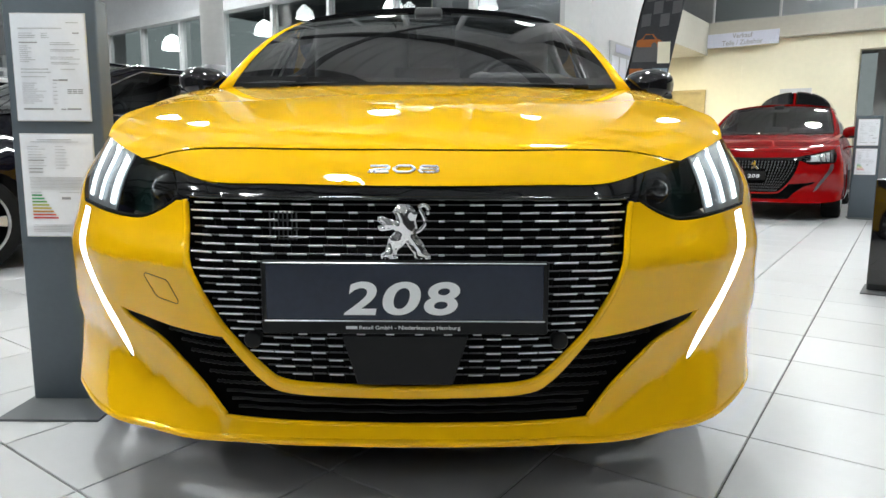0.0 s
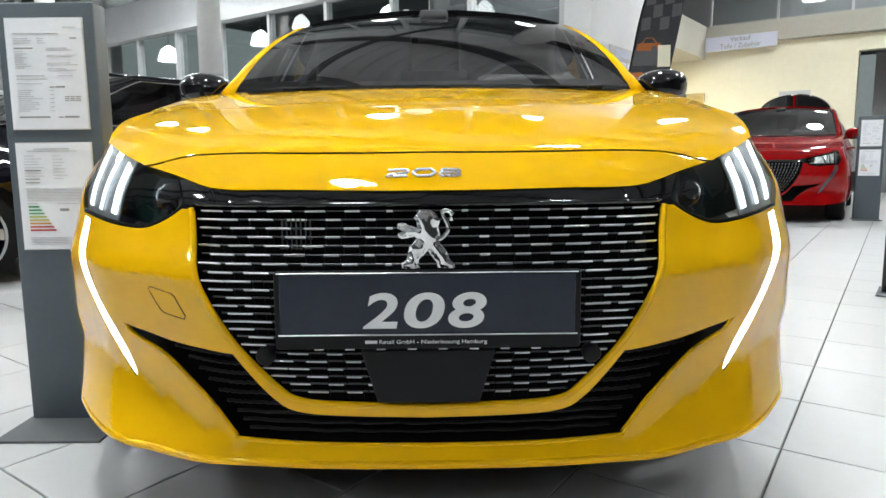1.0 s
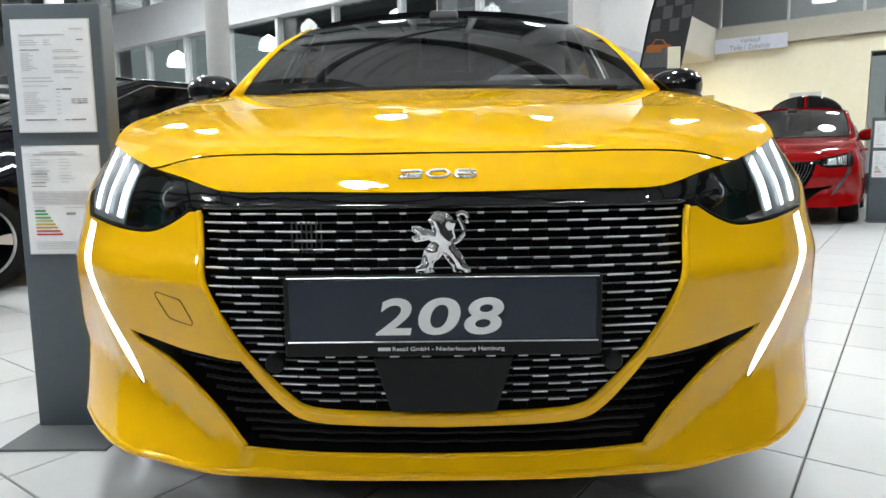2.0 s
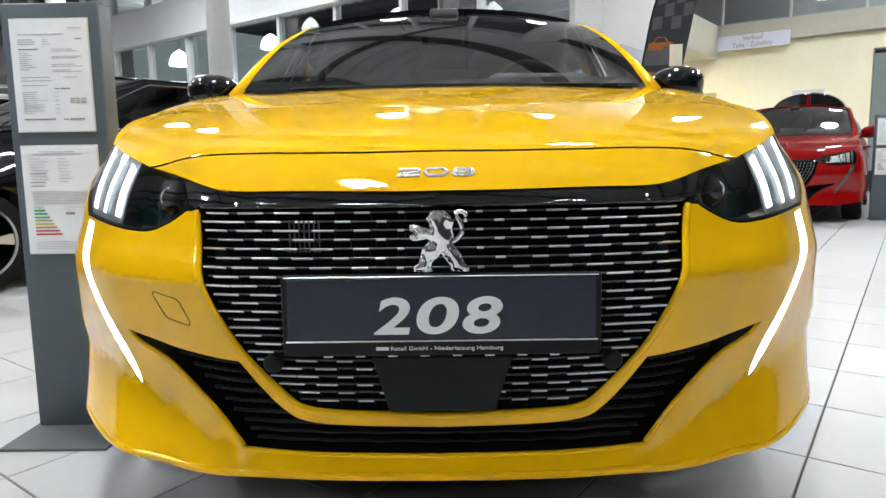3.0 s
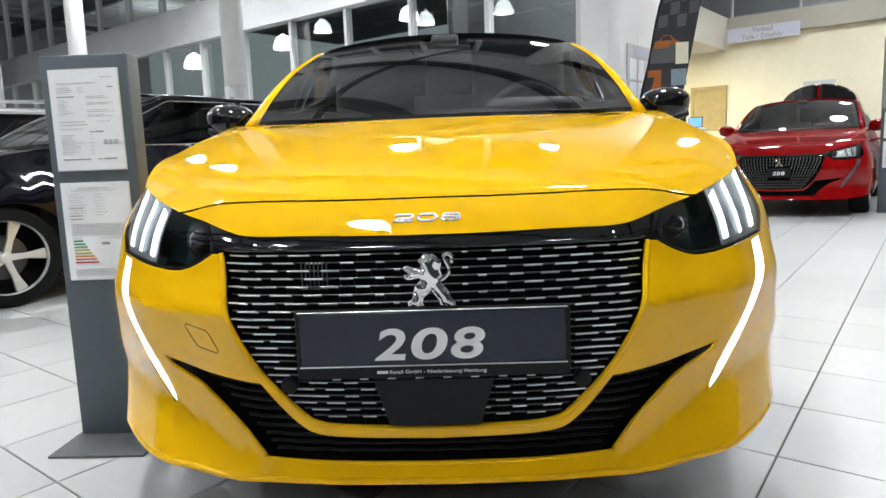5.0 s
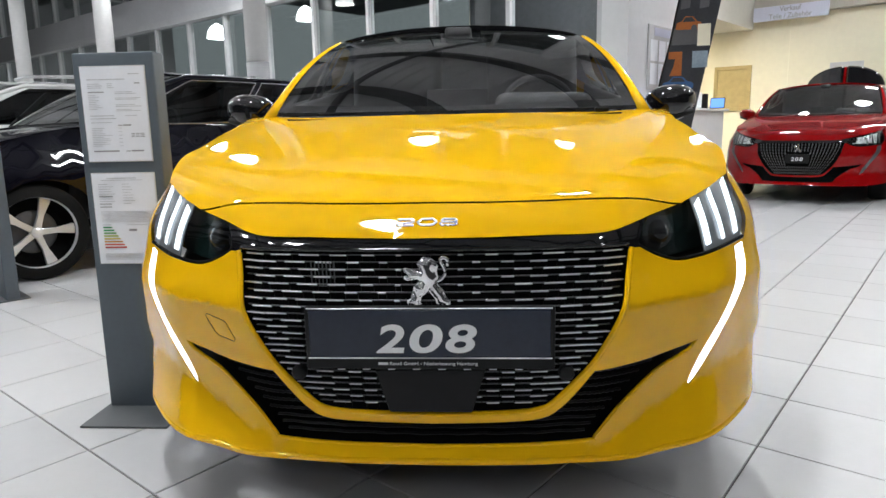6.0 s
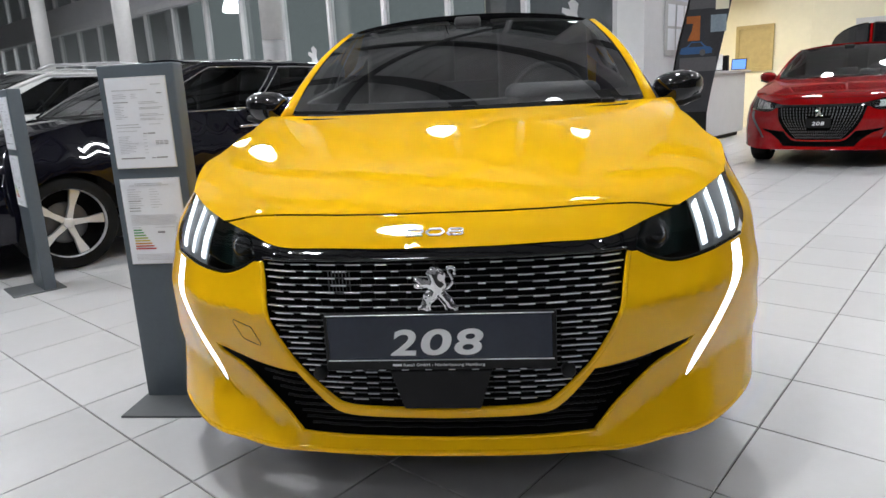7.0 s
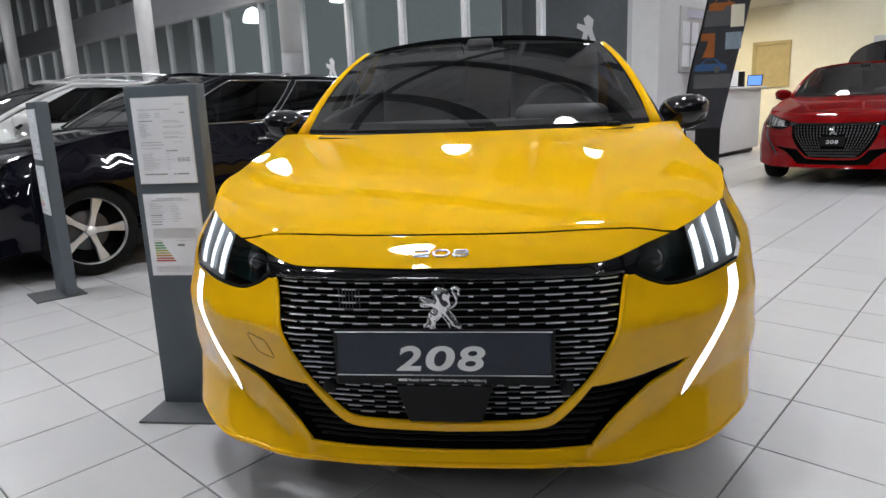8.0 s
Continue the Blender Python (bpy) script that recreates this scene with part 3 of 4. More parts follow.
    # wipers and washer nozzle
    for x0, x1 in ((-.50, .05), (.02, .56)):
        w = part("wiper", tube("wiper", [(x1, 1.135 + .16 * x1 * x1, .980), ((x0 + x1) / 2 + .1, 1.145 + .15 * x1 * x1, .986), ((x0 + x1) / 2, 1.15 + .1 * x0 * x0, .994)], [.010, .007, .005], PLASTIC, 6), base)
        part("wiper_blade", tube("wiper_blade", [(x0 + (x1 - x0) * k / 8, 1.132 + .182 * (x0 + (x1 - x0) * k / 8) ** 2, .997) for k in range(9)], .005, PLASTIC, 6), w)
        part("wiper_cap", box("wiper_cap", (.05, .03, .014), PLASTIC, (x1 - .02, 1.115 + .16 * x1 * x1, .992), bevel=.005), w)


def grille_plain(base):
    """Upright rows of small bright slots that fan out, a dark plate and a small badge."""
    core = part("grille", panel("grille", GRILLE[:-1] + [(0, .321)] + flip(list(reversed(GRILLE[:-1]))), [], .05, inner(.03), DARK, 0, (0, -1, 0)), base, "black grille with upright rows of slots")
    n, v, f = 25, [], []
    for k in range(n):
        s = (k - (n - 1) / 2) / ((n - 1) / 2)
        top_u, low_u = s * .41, s * .215
        for r in range(11):
            z0 = .672 - .0315 * r
            for sx in (0,):
                t0, t1 = (.672 - z0) / .345, (.672 - z0 + .021) / .345
                bend = lambda t: top_u + (low_u - top_u) * t ** 1.6
                pa, pb = inner(.012)(bend(t0), z0), inner(.012)(bend(t1), z0 - .021)
                if abs(bend(t1)) > grille_half(z0 - .021) - .008 or (abs(pa[0]) < .125 and .43 < z0 < .59):
                    continue
                w = .0048
                i = len(v)
                v += [(pa[0] - w, pa[1], pa[2]), (pa[0] + w, pa[1], pa[2]), (pb[0] + w, pb[1], pb[2]), (pb[0] - w, pb[1], pb[2])]
                v += [(x, y + .01, z) for x, y, z in v[i:i + 4]]
                f += [tuple(i + j for j in q) for q in ((0, 3, 2, 1), (0, 1, 5, 4), (2, 3, 7, 6), (1, 2, 6, 5), (3, 0, 4, 7))]
    tagged(part("slot_row", mesh_of("slot_row", v, f, BARGREY, smooth=False), core), kind="stuff")
    plate = part("show_plate", box("show_plate", (.245, .012, .10), PLASTIC, (0, .0, .507), bevel=.004), base, "black show plate with white numerals")
    for k, ch in enumerate("208"):
        me = lettering("numeral", ch, .036, .040, .002, LETTER, bold=.02, lean=.1)
        me.transform(pose(-.043 + .043 * k, -.008, .503))
        part("numeral", me, plate)
    lion = [(.42, 1), (.66, .9), (.64, .7), (.7, .55), (.66, .46), (.98, .06), (.74, 0), (.52, .32), (.34, .06), (.12, 0), (.28, .36), (.4, .5), (.08, .5), (.02, .6), (.12, .62), (.02, .76), (.2, .74), (.36, .7)]
    part("badge", prism("badge", [(-.045 + .09 * x, .577 + .10 * z) for x, z in lion], .012, CHROME, pose(0, .003, 0), .0018), base, "chrome badge")


def car(name, label, paint, at, turn, roof_paint=None, mirror_paint=None, detail=True, side_trim=None, rails=None, scale=(1, 1, 1), lit=True, plate=True):
    base = thing(name, label, "car", at, turn)
    base.scale = scale
    step = .022 if detail else .06
    roof_paint, mirror_paint = roof_paint or paint, mirror_paint or paint
    out = lambda p: Vector((p.x, p.y - 1.2, 0))
    # bumper with the openings for grille, lower intake and light blades
    low = [(u_of(x), z) for x, z in curve([(0, .212), (.3, .210), (.5, .208), (.65, .211), (.76, .221), (.82, .231), (.85, .240)], 4)]
    half = list(reversed(GRILLE)) + LIGHT_LOW + arch(ARCH_U[0], 135, 190) + list(reversed(low))
    loop = half[:-1] + flip(list(reversed(half)))[:-1]
    intake = list(reversed(INTAKE_TOP)) + INTAKE_LOW[1:]
    intake = intake[:-1] + flip(list(reversed(intake)))[:-1]
    holes = [intake, BLADE, flip(BLADE)] if detail else [intake]
    part("bumper", panel("bumper", loop, holes, step, shell, paint, .022, out), base)
    part("bumper_core", panel("bumper_core", [(-.74, .225), (.74, .225), (.80, .58), (.44, .58), (.44, .70), (-.44, .70), (-.44, .58), (-.80, .58)], [], .06, inner(.055), DARK, 0, out), base)
    # rolled edges round the grille, along the intake and the chin
    if detail:
        for nm, half_line, rad, dp in (("grille_surround", GRILLE, .0065, .005), ("intake_edge", INTAKE_LOW, .005, .004), ("chin_edge", [(u, z + .004) for u, z in reversed(low[:-6])], .010, .008)):
            line = [inner(dp)(u, z) for u, z in half_line] + [inner(dp)(-u, z) for u, z in reversed(half_line)][1:]
            part(nm, tube(nm, line, rad, paint, 10), base)
        for sgn in (1, -1):
            tip = [inner(.003)(u * sgn, z) for u, z in BLADE[13:28]]
            part("blade_edge", tube("blade_edge", tip, .0028, GLOSS, 6), base)
    # gloss strip between bonnet and grille
    upper = [(u_of(x), spline(TOP_X, x) - .003) for x in (0, .1, .2, .3, .38, .42, .455, .478)]
    strip = upper + LIGHT_IN[1:] + [(u_of(.441), .672), (u_of(.432), .672), (u_of(.428), .682), (u_of(.3), .682), (0, .682)] + flip([(u_of(.3), .682), (u_of(.428), .682), (u_of(.432), .672), (u_of(.441), .672)]) + flip(list(reversed(LIGHT_IN[1:]))) + flip(list(reversed(upper)))[:-1]
    part("bonnet_gap_strip", panel("bonnet_gap_strip", strip, [], step, inner(.004), GLOSS, .03, out), base, "gloss black strip above the grille")
    if detail:
        lip = [inner(.003)(u_of(.432) * (k / 30 - 1), .683) for k in range(61)]
        part("strip_lip", tube("strip_lip", lip, .0045, GLOSS, 10), base)
    # nose panel and bonnet
    edge = [(x, y) for x, y, z in EDGE if .0 <= x]
    front_edge = [(k * .01, EDGE_Y(k * .01)) for k in range(58)]
    seam = curve([(0, .141), (.15, .146), (.30, .160), (.44, .192), (.578, .249)], 6)
    nose = [e for e in front_edge if e[1] < .248] + [(x, y - .002) for x, y in reversed(seam[:-1])]
    nose = nose[:-1] + [(-x, y) for x, y in reversed(nose)][:-1]
    top = lambda x, y: (x, y, bonnet(x, y))
    part("nose_panel", panel("nose_panel", nose, [], step * (.5 if detail else 1), top, paint, .008, (0, -.3, 1)), base)
    rear = curve([(.80, 1.30), (.66, 1.222), (.3, 1.098), (0, 1.066)], 5)
    hood = [(x, y + .002) for x, y in seam] + [e for e in edge if .275 < e[1] < 1.28] + rear
    hood = hood[:-1] + [(-x, y) for x, y in reversed(hood)][:-1]
    part("bonnet", panel("bonnet", hood, [], step * (.9 if detail else 1.3), top, paint, .008, (0, -.3, 1)), base)
    part("inner_tray", panel("inner_tray", [(-.34, .14), (.34, .14), (.52, .32), (.68, .58), (.72, 1.3), (-.72, 1.3), (-.68, .58), (-.52, .32)], [], .1, lambda x, y: (x, y, bonnet(x, y) - .03), DARK, 0, (0, 0, 1)), base)
    # flanks: fender, doors, rear quarter
    topline = lambda y0, y1, n=14: [(uy(y0 + (y1 - y0) * k / n), top_z(uy(y0 + (y1 - y0) * k / n))) for k in range(n + 1)]
    fender = LIGHT_OUT + [(u_of(.752) + .01, .808)] + [q for q in topline(.40, 1.45) if q[0] > u_of(.76) + .03] + [(uy(1.45), .20)] + arch(ARCH_U[0], -18, 135)
    doors = [("front_door", [(uy(1.455), .22)] + [(uy(2.45), .22)] + list(reversed(topline(1.455, 2.45)))), ]
    rear_door = [(uy(2.455), .22), (uy(2.92), .22)] + list(reversed(arch(ARCH_U[1], 115, 170))) + [(uy(3.22), .80)] + list(reversed(topline(2.455, 3.22)))
    quarter = [(uy(3.225), .80)] + list(reversed(arch(ARCH_U[1], -14, 112))) + [(U_END, .22), (U_END, 1.0)] + list(reversed(topline(3.225, 4.03)))
    for sgn in (1, -1):
        for pn, lp in [("fender", fender)] + doors + [("rear_door", rear_door), ("quarter_panel", quarter)]:
            lp = lp if sgn > 0 else flip(lp)
            ob = part(pn, panel(pn, lp, [], .05 if detail else .09, shell, paint, .02, out), base)
            if "door" in pn:
                y = 2.25 if pn == "front_door" else 3.05
                x = shell(uy(y) * sgn, .84)[0]
                part("door_handle", tube("door_handle", [(x, y - .1, .845), (x + .025 * sgn, y - .07, .85), (x + .028 * sgn, y + .05, .852), (x, y + .09, .85)], .012, side_trim or paint, 6), ob)
    part("sill", box("sill", (1.62, 2.0, .14), PLASTIC, (0, 2.13, .22), bevel=.03), base)
    part("underbody", box("underbody", (1.36, 3.6, .2), DARK, (0, 2.05, .30), bevel=.03), base)
    # glasshouse
    def wind(s, t):
        bx, by, bz = .70 * s, 1.085 + .185 * s * s, .988 + .010 * s * s
        tx, ty, tz = .575 * s, 1.94 + .11 * s * s, 1.390 - .026 * s * s
        b = .035 * math.sin(math.pi * t)
        return bx + (tx - bx) * t, by + (ty - by) * t - b * .5, bz + (tz - bz) * t + b
    screen = [(-.985, .02), (.985, .02), (.97, .985), (-.97, .985)]
    ob = part("windscreen", panel("windscreen", screen, [], .07, wind, SCREEN, 0, (0, -.5, 1)), base)
    ob.visible_shadow = False
    band = [(-1, 0), (1, 0), (1, 1), (-1, 1)]
    clear = [(-.925, .085), (0, .055), (.925, .085), (.90, .955), (0, .965), (-.90, .955)]
    part("windscreen_band", panel("windscreen_band", band, [clear], .07, lambda s, t: tuple(a + b for a, b in zip(wind(s, t), (0, .004, -.004))), DARK, 0, (0, -.5, 1)), base)
    part("cowl", panel("cowl", [(-.60, 1.12), (-.3, 1.05), (0, 1.04), (.3, 1.05), (.60, 1.12), (.64, 1.215), (0, 1.12), (-.64, 1.215)], [], .06, lambda x, y: (x, y, .970 + .014 * (x / .74) ** 2), PLASTIC, .01, (0, 0, 1)), base, "black plastic wiper cowl")
    def roof(x, y):
        q = (y - 2.5) / 1.2
        return x, y, 1.408 - .055 * (abs(x) / .6) ** 2.4 - .05 * q * q * (1.2 if q > 0 else .45) + .0
    rl = curve([(0, 1.925), (.3, 1.95), (.578, 2.035), (.60, 2.5), (.59, 3.1), (.55, 3.62), (.3, 3.70), (0, 3.72)], 5)
    rl = rl[:-1] + [(-x, y) for x, y in reversed(rl)][:-1]
    part("roof", panel("roof", rl, [], .07, roof, roof_paint, .02, (0, 0, 1)), base, "" if roof_paint is paint else "gloss black roof")

    def side(s, t):
        yb, yt = 1.27 + 2.58 * s, 2.05 + 1.57 * s
        ub = uy(yb)
        bx, _, bz = shell(ub, top_z(ub))
        rx, _, rz = roof(float(np.interp(yt, [2.03, 2.5, 3.1, 3.62], [.578, .60, .59, .55])), yt)
        k = math.sin(math.pi * t) * .03
        return bx + (rx - bx) * t + k, yb + (yt - yb) * t, bz + (rz - bz) * t
    w1 = curve([(.06, .06), (.36, .06), (.385, .12), (.40, .80), (.38, .90), (.12, .90), (.06, .84), (.035, .2), (.06, .06)], 4)[:-1]
    w2 = curve([(.43, .06), (.66, .08), (.74, .30), (.79, .62), (.76, .86), (.70, .90), (.46, .90), (.435, .82), (.415, .15), (.43, .06)], 4)[:-1]
    for sgn in (1, -1):
        sk = side if sgn > 0 else (lambda s, t: (-side(s, t)[0], *side(s, t)[1:]))
        part("window_frame", panel("window_frame", [(0, 0), (1, 0), (1, 1), (0, 1)], [w1, w2], .08, sk, GLOSS if detail else paint, .02, (sgn, 0, .2)), base)
        part("pillar_lining", panel("pillar_lining", [(.0, 0), (1, 0), (1, 1), (.0, 1)], [w1, w2], .1, lambda s, t: tuple(a - b for a, b in zip(sk(s, t), (.03 * sgn, 0, .01))), LINING, 0, (sgn, 0, .2)), base)
        for w in (w1, w2):
            g = part("side_window", panel("side_window", w, [], .09, lambda s, t: tuple(a - b for a, b in zip(sk(s, t), (.008 * sgn, 0, 0))), TINT, 0, (sgn, 0, .2)), base)
            g.visible_shadow = False
            if side_trim:
                part("window_trim", tube("window_trim", [sk(*q) for q in w + w[:1]], .0055, side_trim, 6), g)
        pil = [(.712 - .118 * k / 8 + .010 * math.sin(k / 8 * math.pi), 1.255 + .80 * k / 8, .982 + .358 * k / 8 + .028 * math.sin(k / 8 * math.pi)) for k in range(9)]
        pil += [(.606, 2.4, 1.340), (.605, 2.9, 1.340)]
        part("pillar", tube("pillar", [(x * sgn, y, z) for x, y, z in pil], [.022, .022, .022, .022, .022, .022, .022, .022, .021, .018, .012], paint, 10), base)
        if rails:
            part("roof_rail", tube("roof_rail", [(.56 * sgn, 2.0, 1.39), (.57 * sgn, 2.1, 1.427), (.575 * sgn, 2.7, 1.447), (.55 * sgn, 3.3, 1.412), (.54 * sgn, 3.4, 1.37)], .016, rails, 8), base)
    hatch = lambda s, t: ((.72 - .17 * t) * s, 4.0 - .34 * t - .08 * s * s, .98 + .40 * t)
    part("tailgate_window", panel("tailgate_window", [(-1, 0), (1, 0), (1, 1), (-1, 1)], [], .12, hatch, GLOSS, 0, (0, 1, .3)), base)
    part("tailgate_lining", panel("tailgate_lining", [(-1, 0), (1, 0), (1, 1), (-1, 1)], [], .2, lambda s, t: tuple(a - b for a, b in zip(hatch(s, t), (0, .03, 0))), DARK, 0, (0, 1, .3)), base)
    part("headliner", panel("headliner", [(x * .97, y + .02) for x, y in rl], [], .12, lambda x, y: (x, y, roof(x, y)[2] - .03), LINING, 0, (0, 0, 1)), base, "grey cloth headliner")
    cabin(base)
    # door mirrors
    for sgn in (1, -1):
        bm = bmesh.new()
        bmesh.ops.create_uvsphere(bm, u_segments=24, v_segments=14, radius=1)
        for v in bm.verts:
            x, y, z = v.co
            px = .105 * (abs(x) ** .8) * (1 if x > 0 else -1)
            pz = ((.066 if z > 0 else .080) * (abs(z) ** .75) * (1 if z > 0 else -1)) * (1.0 - .28 * (x > 0) * x * x)
            py = (-.10 if y < 0 else .02) * abs(y) ** .8 * (1 - .25 * max(x, 0))
            v.co = ((.875 + px) * sgn, 1.52 + py + .03 * max(x, 0), 1.025 + pz + .01 * x)
        mo = part("door_mirror", bm_mesh("door_mirror", bm, mirror_paint, True), base, "gloss black door mirror" if mirror_paint is GLOSS else "")
        part("mirror_foot", tube("mirror_foot", [(.72 * sgn, 1.50, .955), (.77 * sgn, 1.50, .97), (.83 * sgn, 1.50, .99)], [.03, .026, .022], PLASTIC, 8), mo)
        part("mirror_base", tube("mirror_base", [(.79 * sgn, 1.47, .985), (.87 * sgn, 1.455, .968), (.95 * sgn, 1.47, .985)], [.014, .022, .012], PLASTIC, 8), mo)
    # headlights
    lamp_loop = LIGHT_LOW + LIGHT_OUT[1:] + LIGHT_TOP[1:] + LIGHT_IN[1:-1]
    cu, cz = sum(q[0] for q in lamp_loop) / len(lamp_loop), sum(q[1] for q in lamp_loop) / len(lamp_loop)
    for sgn in (1, -1):
        f = (lambda l: l) if sgn > 0 else flip
        hl = part("headlight", panel("headlight", f(lamp_loop), [], .03, inner(.060), LAMPDARK, 0, out), base, "black headlight with three white light claws")
        edge_line = [inner(.004)(u * sgn, z + .003) for u, z in LIGHT_LOW]
        part("headlight_rim", tube("headlight_rim", edge_line, .0045, DARK, 8), hl)
        lens = part("lens", panel("lens", f(lamp_loop), [], .03, inner(.0005), GLASS, 0, out), hl, "clear lens")
        lens.visible_shadow = False
        for (xb, zb), (xt, zt), w in CLAWS:
            ub, ut = u_of(xb), u_of(xt)
            claw = [(ub - w / 2, zb), (ub + w / 2, zb + .003), (ut + w / 2, zt + .006), (ut - w / 2, zt - .006)]
            part("light_claw", panel("light_claw", f(claw), [], .012, inner(.006), LED if lit else BARGREY, .004, out), hl, "white lit led bar" if lit else "")
        if lit:
            glow = [q for q in LIGHT_LOW if q[0] > u_of(.625)] + LIGHT_OUT[1:] + [q for q in LIGHT_TOP[1:] if q[0] > u_of(.604)]
            glow = [(cu + (u - cu) * .995, cz + (z - cz) * .97) for u, z in glow]
            part("reflector", panel("reflector", f(glow), [], .02, inner(.011), LAMPGREY, .004, out), hl, "bright inner reflector")
        else:
            glow = [(u_of(.52), .665), (u_of(.74), .668), (u_of(.735), .775), (u_of(.55), .728)]
            part("reflector", panel("reflector", f(glow), [], .02, inner(.03), BRIGHT, .01, out), hl)
        x, y, z = inner(.040)(u_of(.535) * sgn, .690)
        part("projector", lathe("projector", [(.0, -.026), (.012, -.024), (.022, -.016), (.029, -.004), (.033, 0), (.036, -.006), (.037, .03)], GLOSS, 24, pose(x, y, z, 0, 0, 26 * sgn) @ pose(0, 0, 0, -90, 0, 0)), hl, "round projector lens")
        part("projector_ring", lathe("projector_ring", [(.036, -.002), (.041, -.005), (.044, .002), (.041, .02)], LAMPDARK, 28, pose(x, y, z, 0, 0, 26 * sgn) @ pose(0, 0, 0, -90, 0, 0)), hl)
        part("light_blade", panel("light_blade", f(BLADE), [], .02, inner(.001 if detail else -.003), DRL if lit else BARGREY, 0, out), base, "white lit daytime running light" if lit else "unlit chrome running light")
    return base


def wheel(parent, x, y, sgn, mat=None, radius=.305, rim=.215, spokes=5, name="wheel"):
    m = pose(x, y, radius, 0, 90 * sgn, 0)
    tyre = part(name, lathe("tyre", [(rim, -.10), (radius - .02, -.098), (radius - .003, -.08), (radius, -.04), (radius, .04), (radius - .003, .08), (radius - .02, .098), (rim, .10)], RUBBER, 40, m), parent, "black tyre on an alloy rim")
    part("rim", lathe("rim", [(rim + .004, .099), (rim + .003, .092), (rim - .004, .088), (rim - .006, .07)], mat or ALLOY, 40, m), tyre)
    part("wheel_well", lathe("wheel_well", [(rim - .006, .07), (rim - .012, .0), (0, 0)], DARK, 32, m), tyre)
    part("brake_disc", lathe("brake_disc", [(.0, .012), (.13, .012), (.14, .005)], BARGREY, 32, m), tyre)
    sp = []
    for k in range(spokes):
        o = [(-.020, .03), (.020, .03), (.017, rim * .5), (.034, rim - .010), (.010, rim - .004), (-.010, rim - .004), (-.034, rim - .010), (-.017, rim * .5)]
        part("spoke", prism("spoke", o, .028, mat or ALLOY, m @ pose(0, 0, .066, 0, 0, 360 / spokes * k) @ pose(0, 0, 0, -90, 0, 0), .004), tyre)
    part("hub_cap", lathe("hub_cap", [(0, .08), (.03, .079), (.036, .07), (.036, .03)], mat or ALLOY, 20, m), tyre)
    return tyre


# ---- the hall ----
def slab(name, a0, a1, b0, b1, z0, z1, mat, kind="structure", label="", category="", parent=None, bevel=.004):
    me = box(name, (a1 - a0, b1 - b0, z1 - z0), mat, ((a0 + a1) / 2, (b0 + b1) / 2, (z0 + z1) / 2), bevel=bevel, segments=1)
    ob = new(name, me)
    if parent:
        ob.parent = parent
        return ob
    ob.matrix_basis = HALL.copy()
    return tagged(ob, label, category, "", kind)


TILE_W, TILE_L, TILE_A, TILE_B, TILE_SKEW = .4045, .416, .4047, .980, -.0464
FRONT_B, CORNER_A, BACK_B = 7.0, -2.8, 14.0
floor = slab("floor", -30, 12, -12, 18, -.2, -.006, GROUT, label="light grey tiled showroom floor with dark joints", category="floor")
slab("ground", -270, 60, -50, 70, -.5, -.21, NIGHT, label="dark paved ground outside the hall", category="ground")
deck_v, deck_f = [], []
for k in range(84):
    a = -30 + .5 * k
    for da, z in ((0, 6.6), (.19, 6.6), (.25, 6.68), (.44, 6.68)):
        deck_v += [(a + da, -12, z), (a + da, 18, z)]
deck_v += [(12, -12, 6.6), (12, 18, 6.6)]
deck_f = [(2 * i, 2 * i + 1, 2 * i + 3, 2 * i + 2) for i in range(len(deck_v) // 2 - 1)]
deck_v += [(-30, -12, 6.85), (-30, 18, 6.85), (12, -12, 6.85), (12, 18, 6.85)]
deck_f.append((len(deck_v) - 4, len(deck_v) - 2, len(deck_v) - 1, len(deck_v) - 3))
deck = new("ceiling", mesh_of("ceiling", deck_v, deck_f, DECK, smooth=False))
deck.matrix_basis = HALL.copy()
tagged(deck, "grey corrugated roof deck high above the showroom", "ceiling", "", "structure")
# south and east walls are out of view, dark so the bumper mirrors little
slab("wall_south", -30, 12, -12.3, -12, -.006, 6.6, UNSEENWALL, label="unseen wall behind the showroom, kept dark for the paint reflections", category="wall")
slab("wall_east", 12, 12.3, -12, 18, -.006, 6.6, UNSEENWALL, label="unseen side wall, kept dark for the paint reflections", category="wall")
slab("wall_west", -30.3, -30, -12, 16, -.006, 6.6, GREYWALL, label="plain grey far side wall", category="wall")
GALLERY_Z = 3.36
slab("wall_north", CORNER_A, -.75, BACK_B, BACK_B + .25, -.006, 2.97, CREAM, label="cream painted back wall", category="wall")
slab("wall_north_lintel", -.75, 2.2, BACK_B, BACK_B + .25, 2.66, 2.97, CREAM, label="cream wall above the passage", category="wall")
slab("wall_north_end", 2.2, 12, BACK_B, BACK_B + .25, -.006, 2.97, CREAM, label="cream painted back wall", category="wall")
slab("wall_gallery", -6.5, 12, 17.6, 17.85, GALLERY_Z, 6.6, GREYWALL, label="grey wall at the back of the upper gallery", category="wall")
slab("wall_passage", -.6, 2.4, BACK_B + 1.6, BACK_B + 1.8, -.006, 2.8, GREYWALL, label="grey wall at the end of the passage", category="wall")
slab("door_1", .55, 1.5, BACK_B + 1.55, BACK_B + 1.59, 0, 2.05, FRAME, label="grey door at the end of the passage", category="door")
slab("wall_recess", -6.5, CORNER_A, BACK_B, BACK_B + .25, -.006, 2.97, CREAM, label="cream painted back wall of the counter recess", category="wall")
slab("wall_recess_side", -6.75, -6.5, 8.8, BACK_B, -.006, 6.6, CREAM, label="cream side wall of the recess", category="wall")
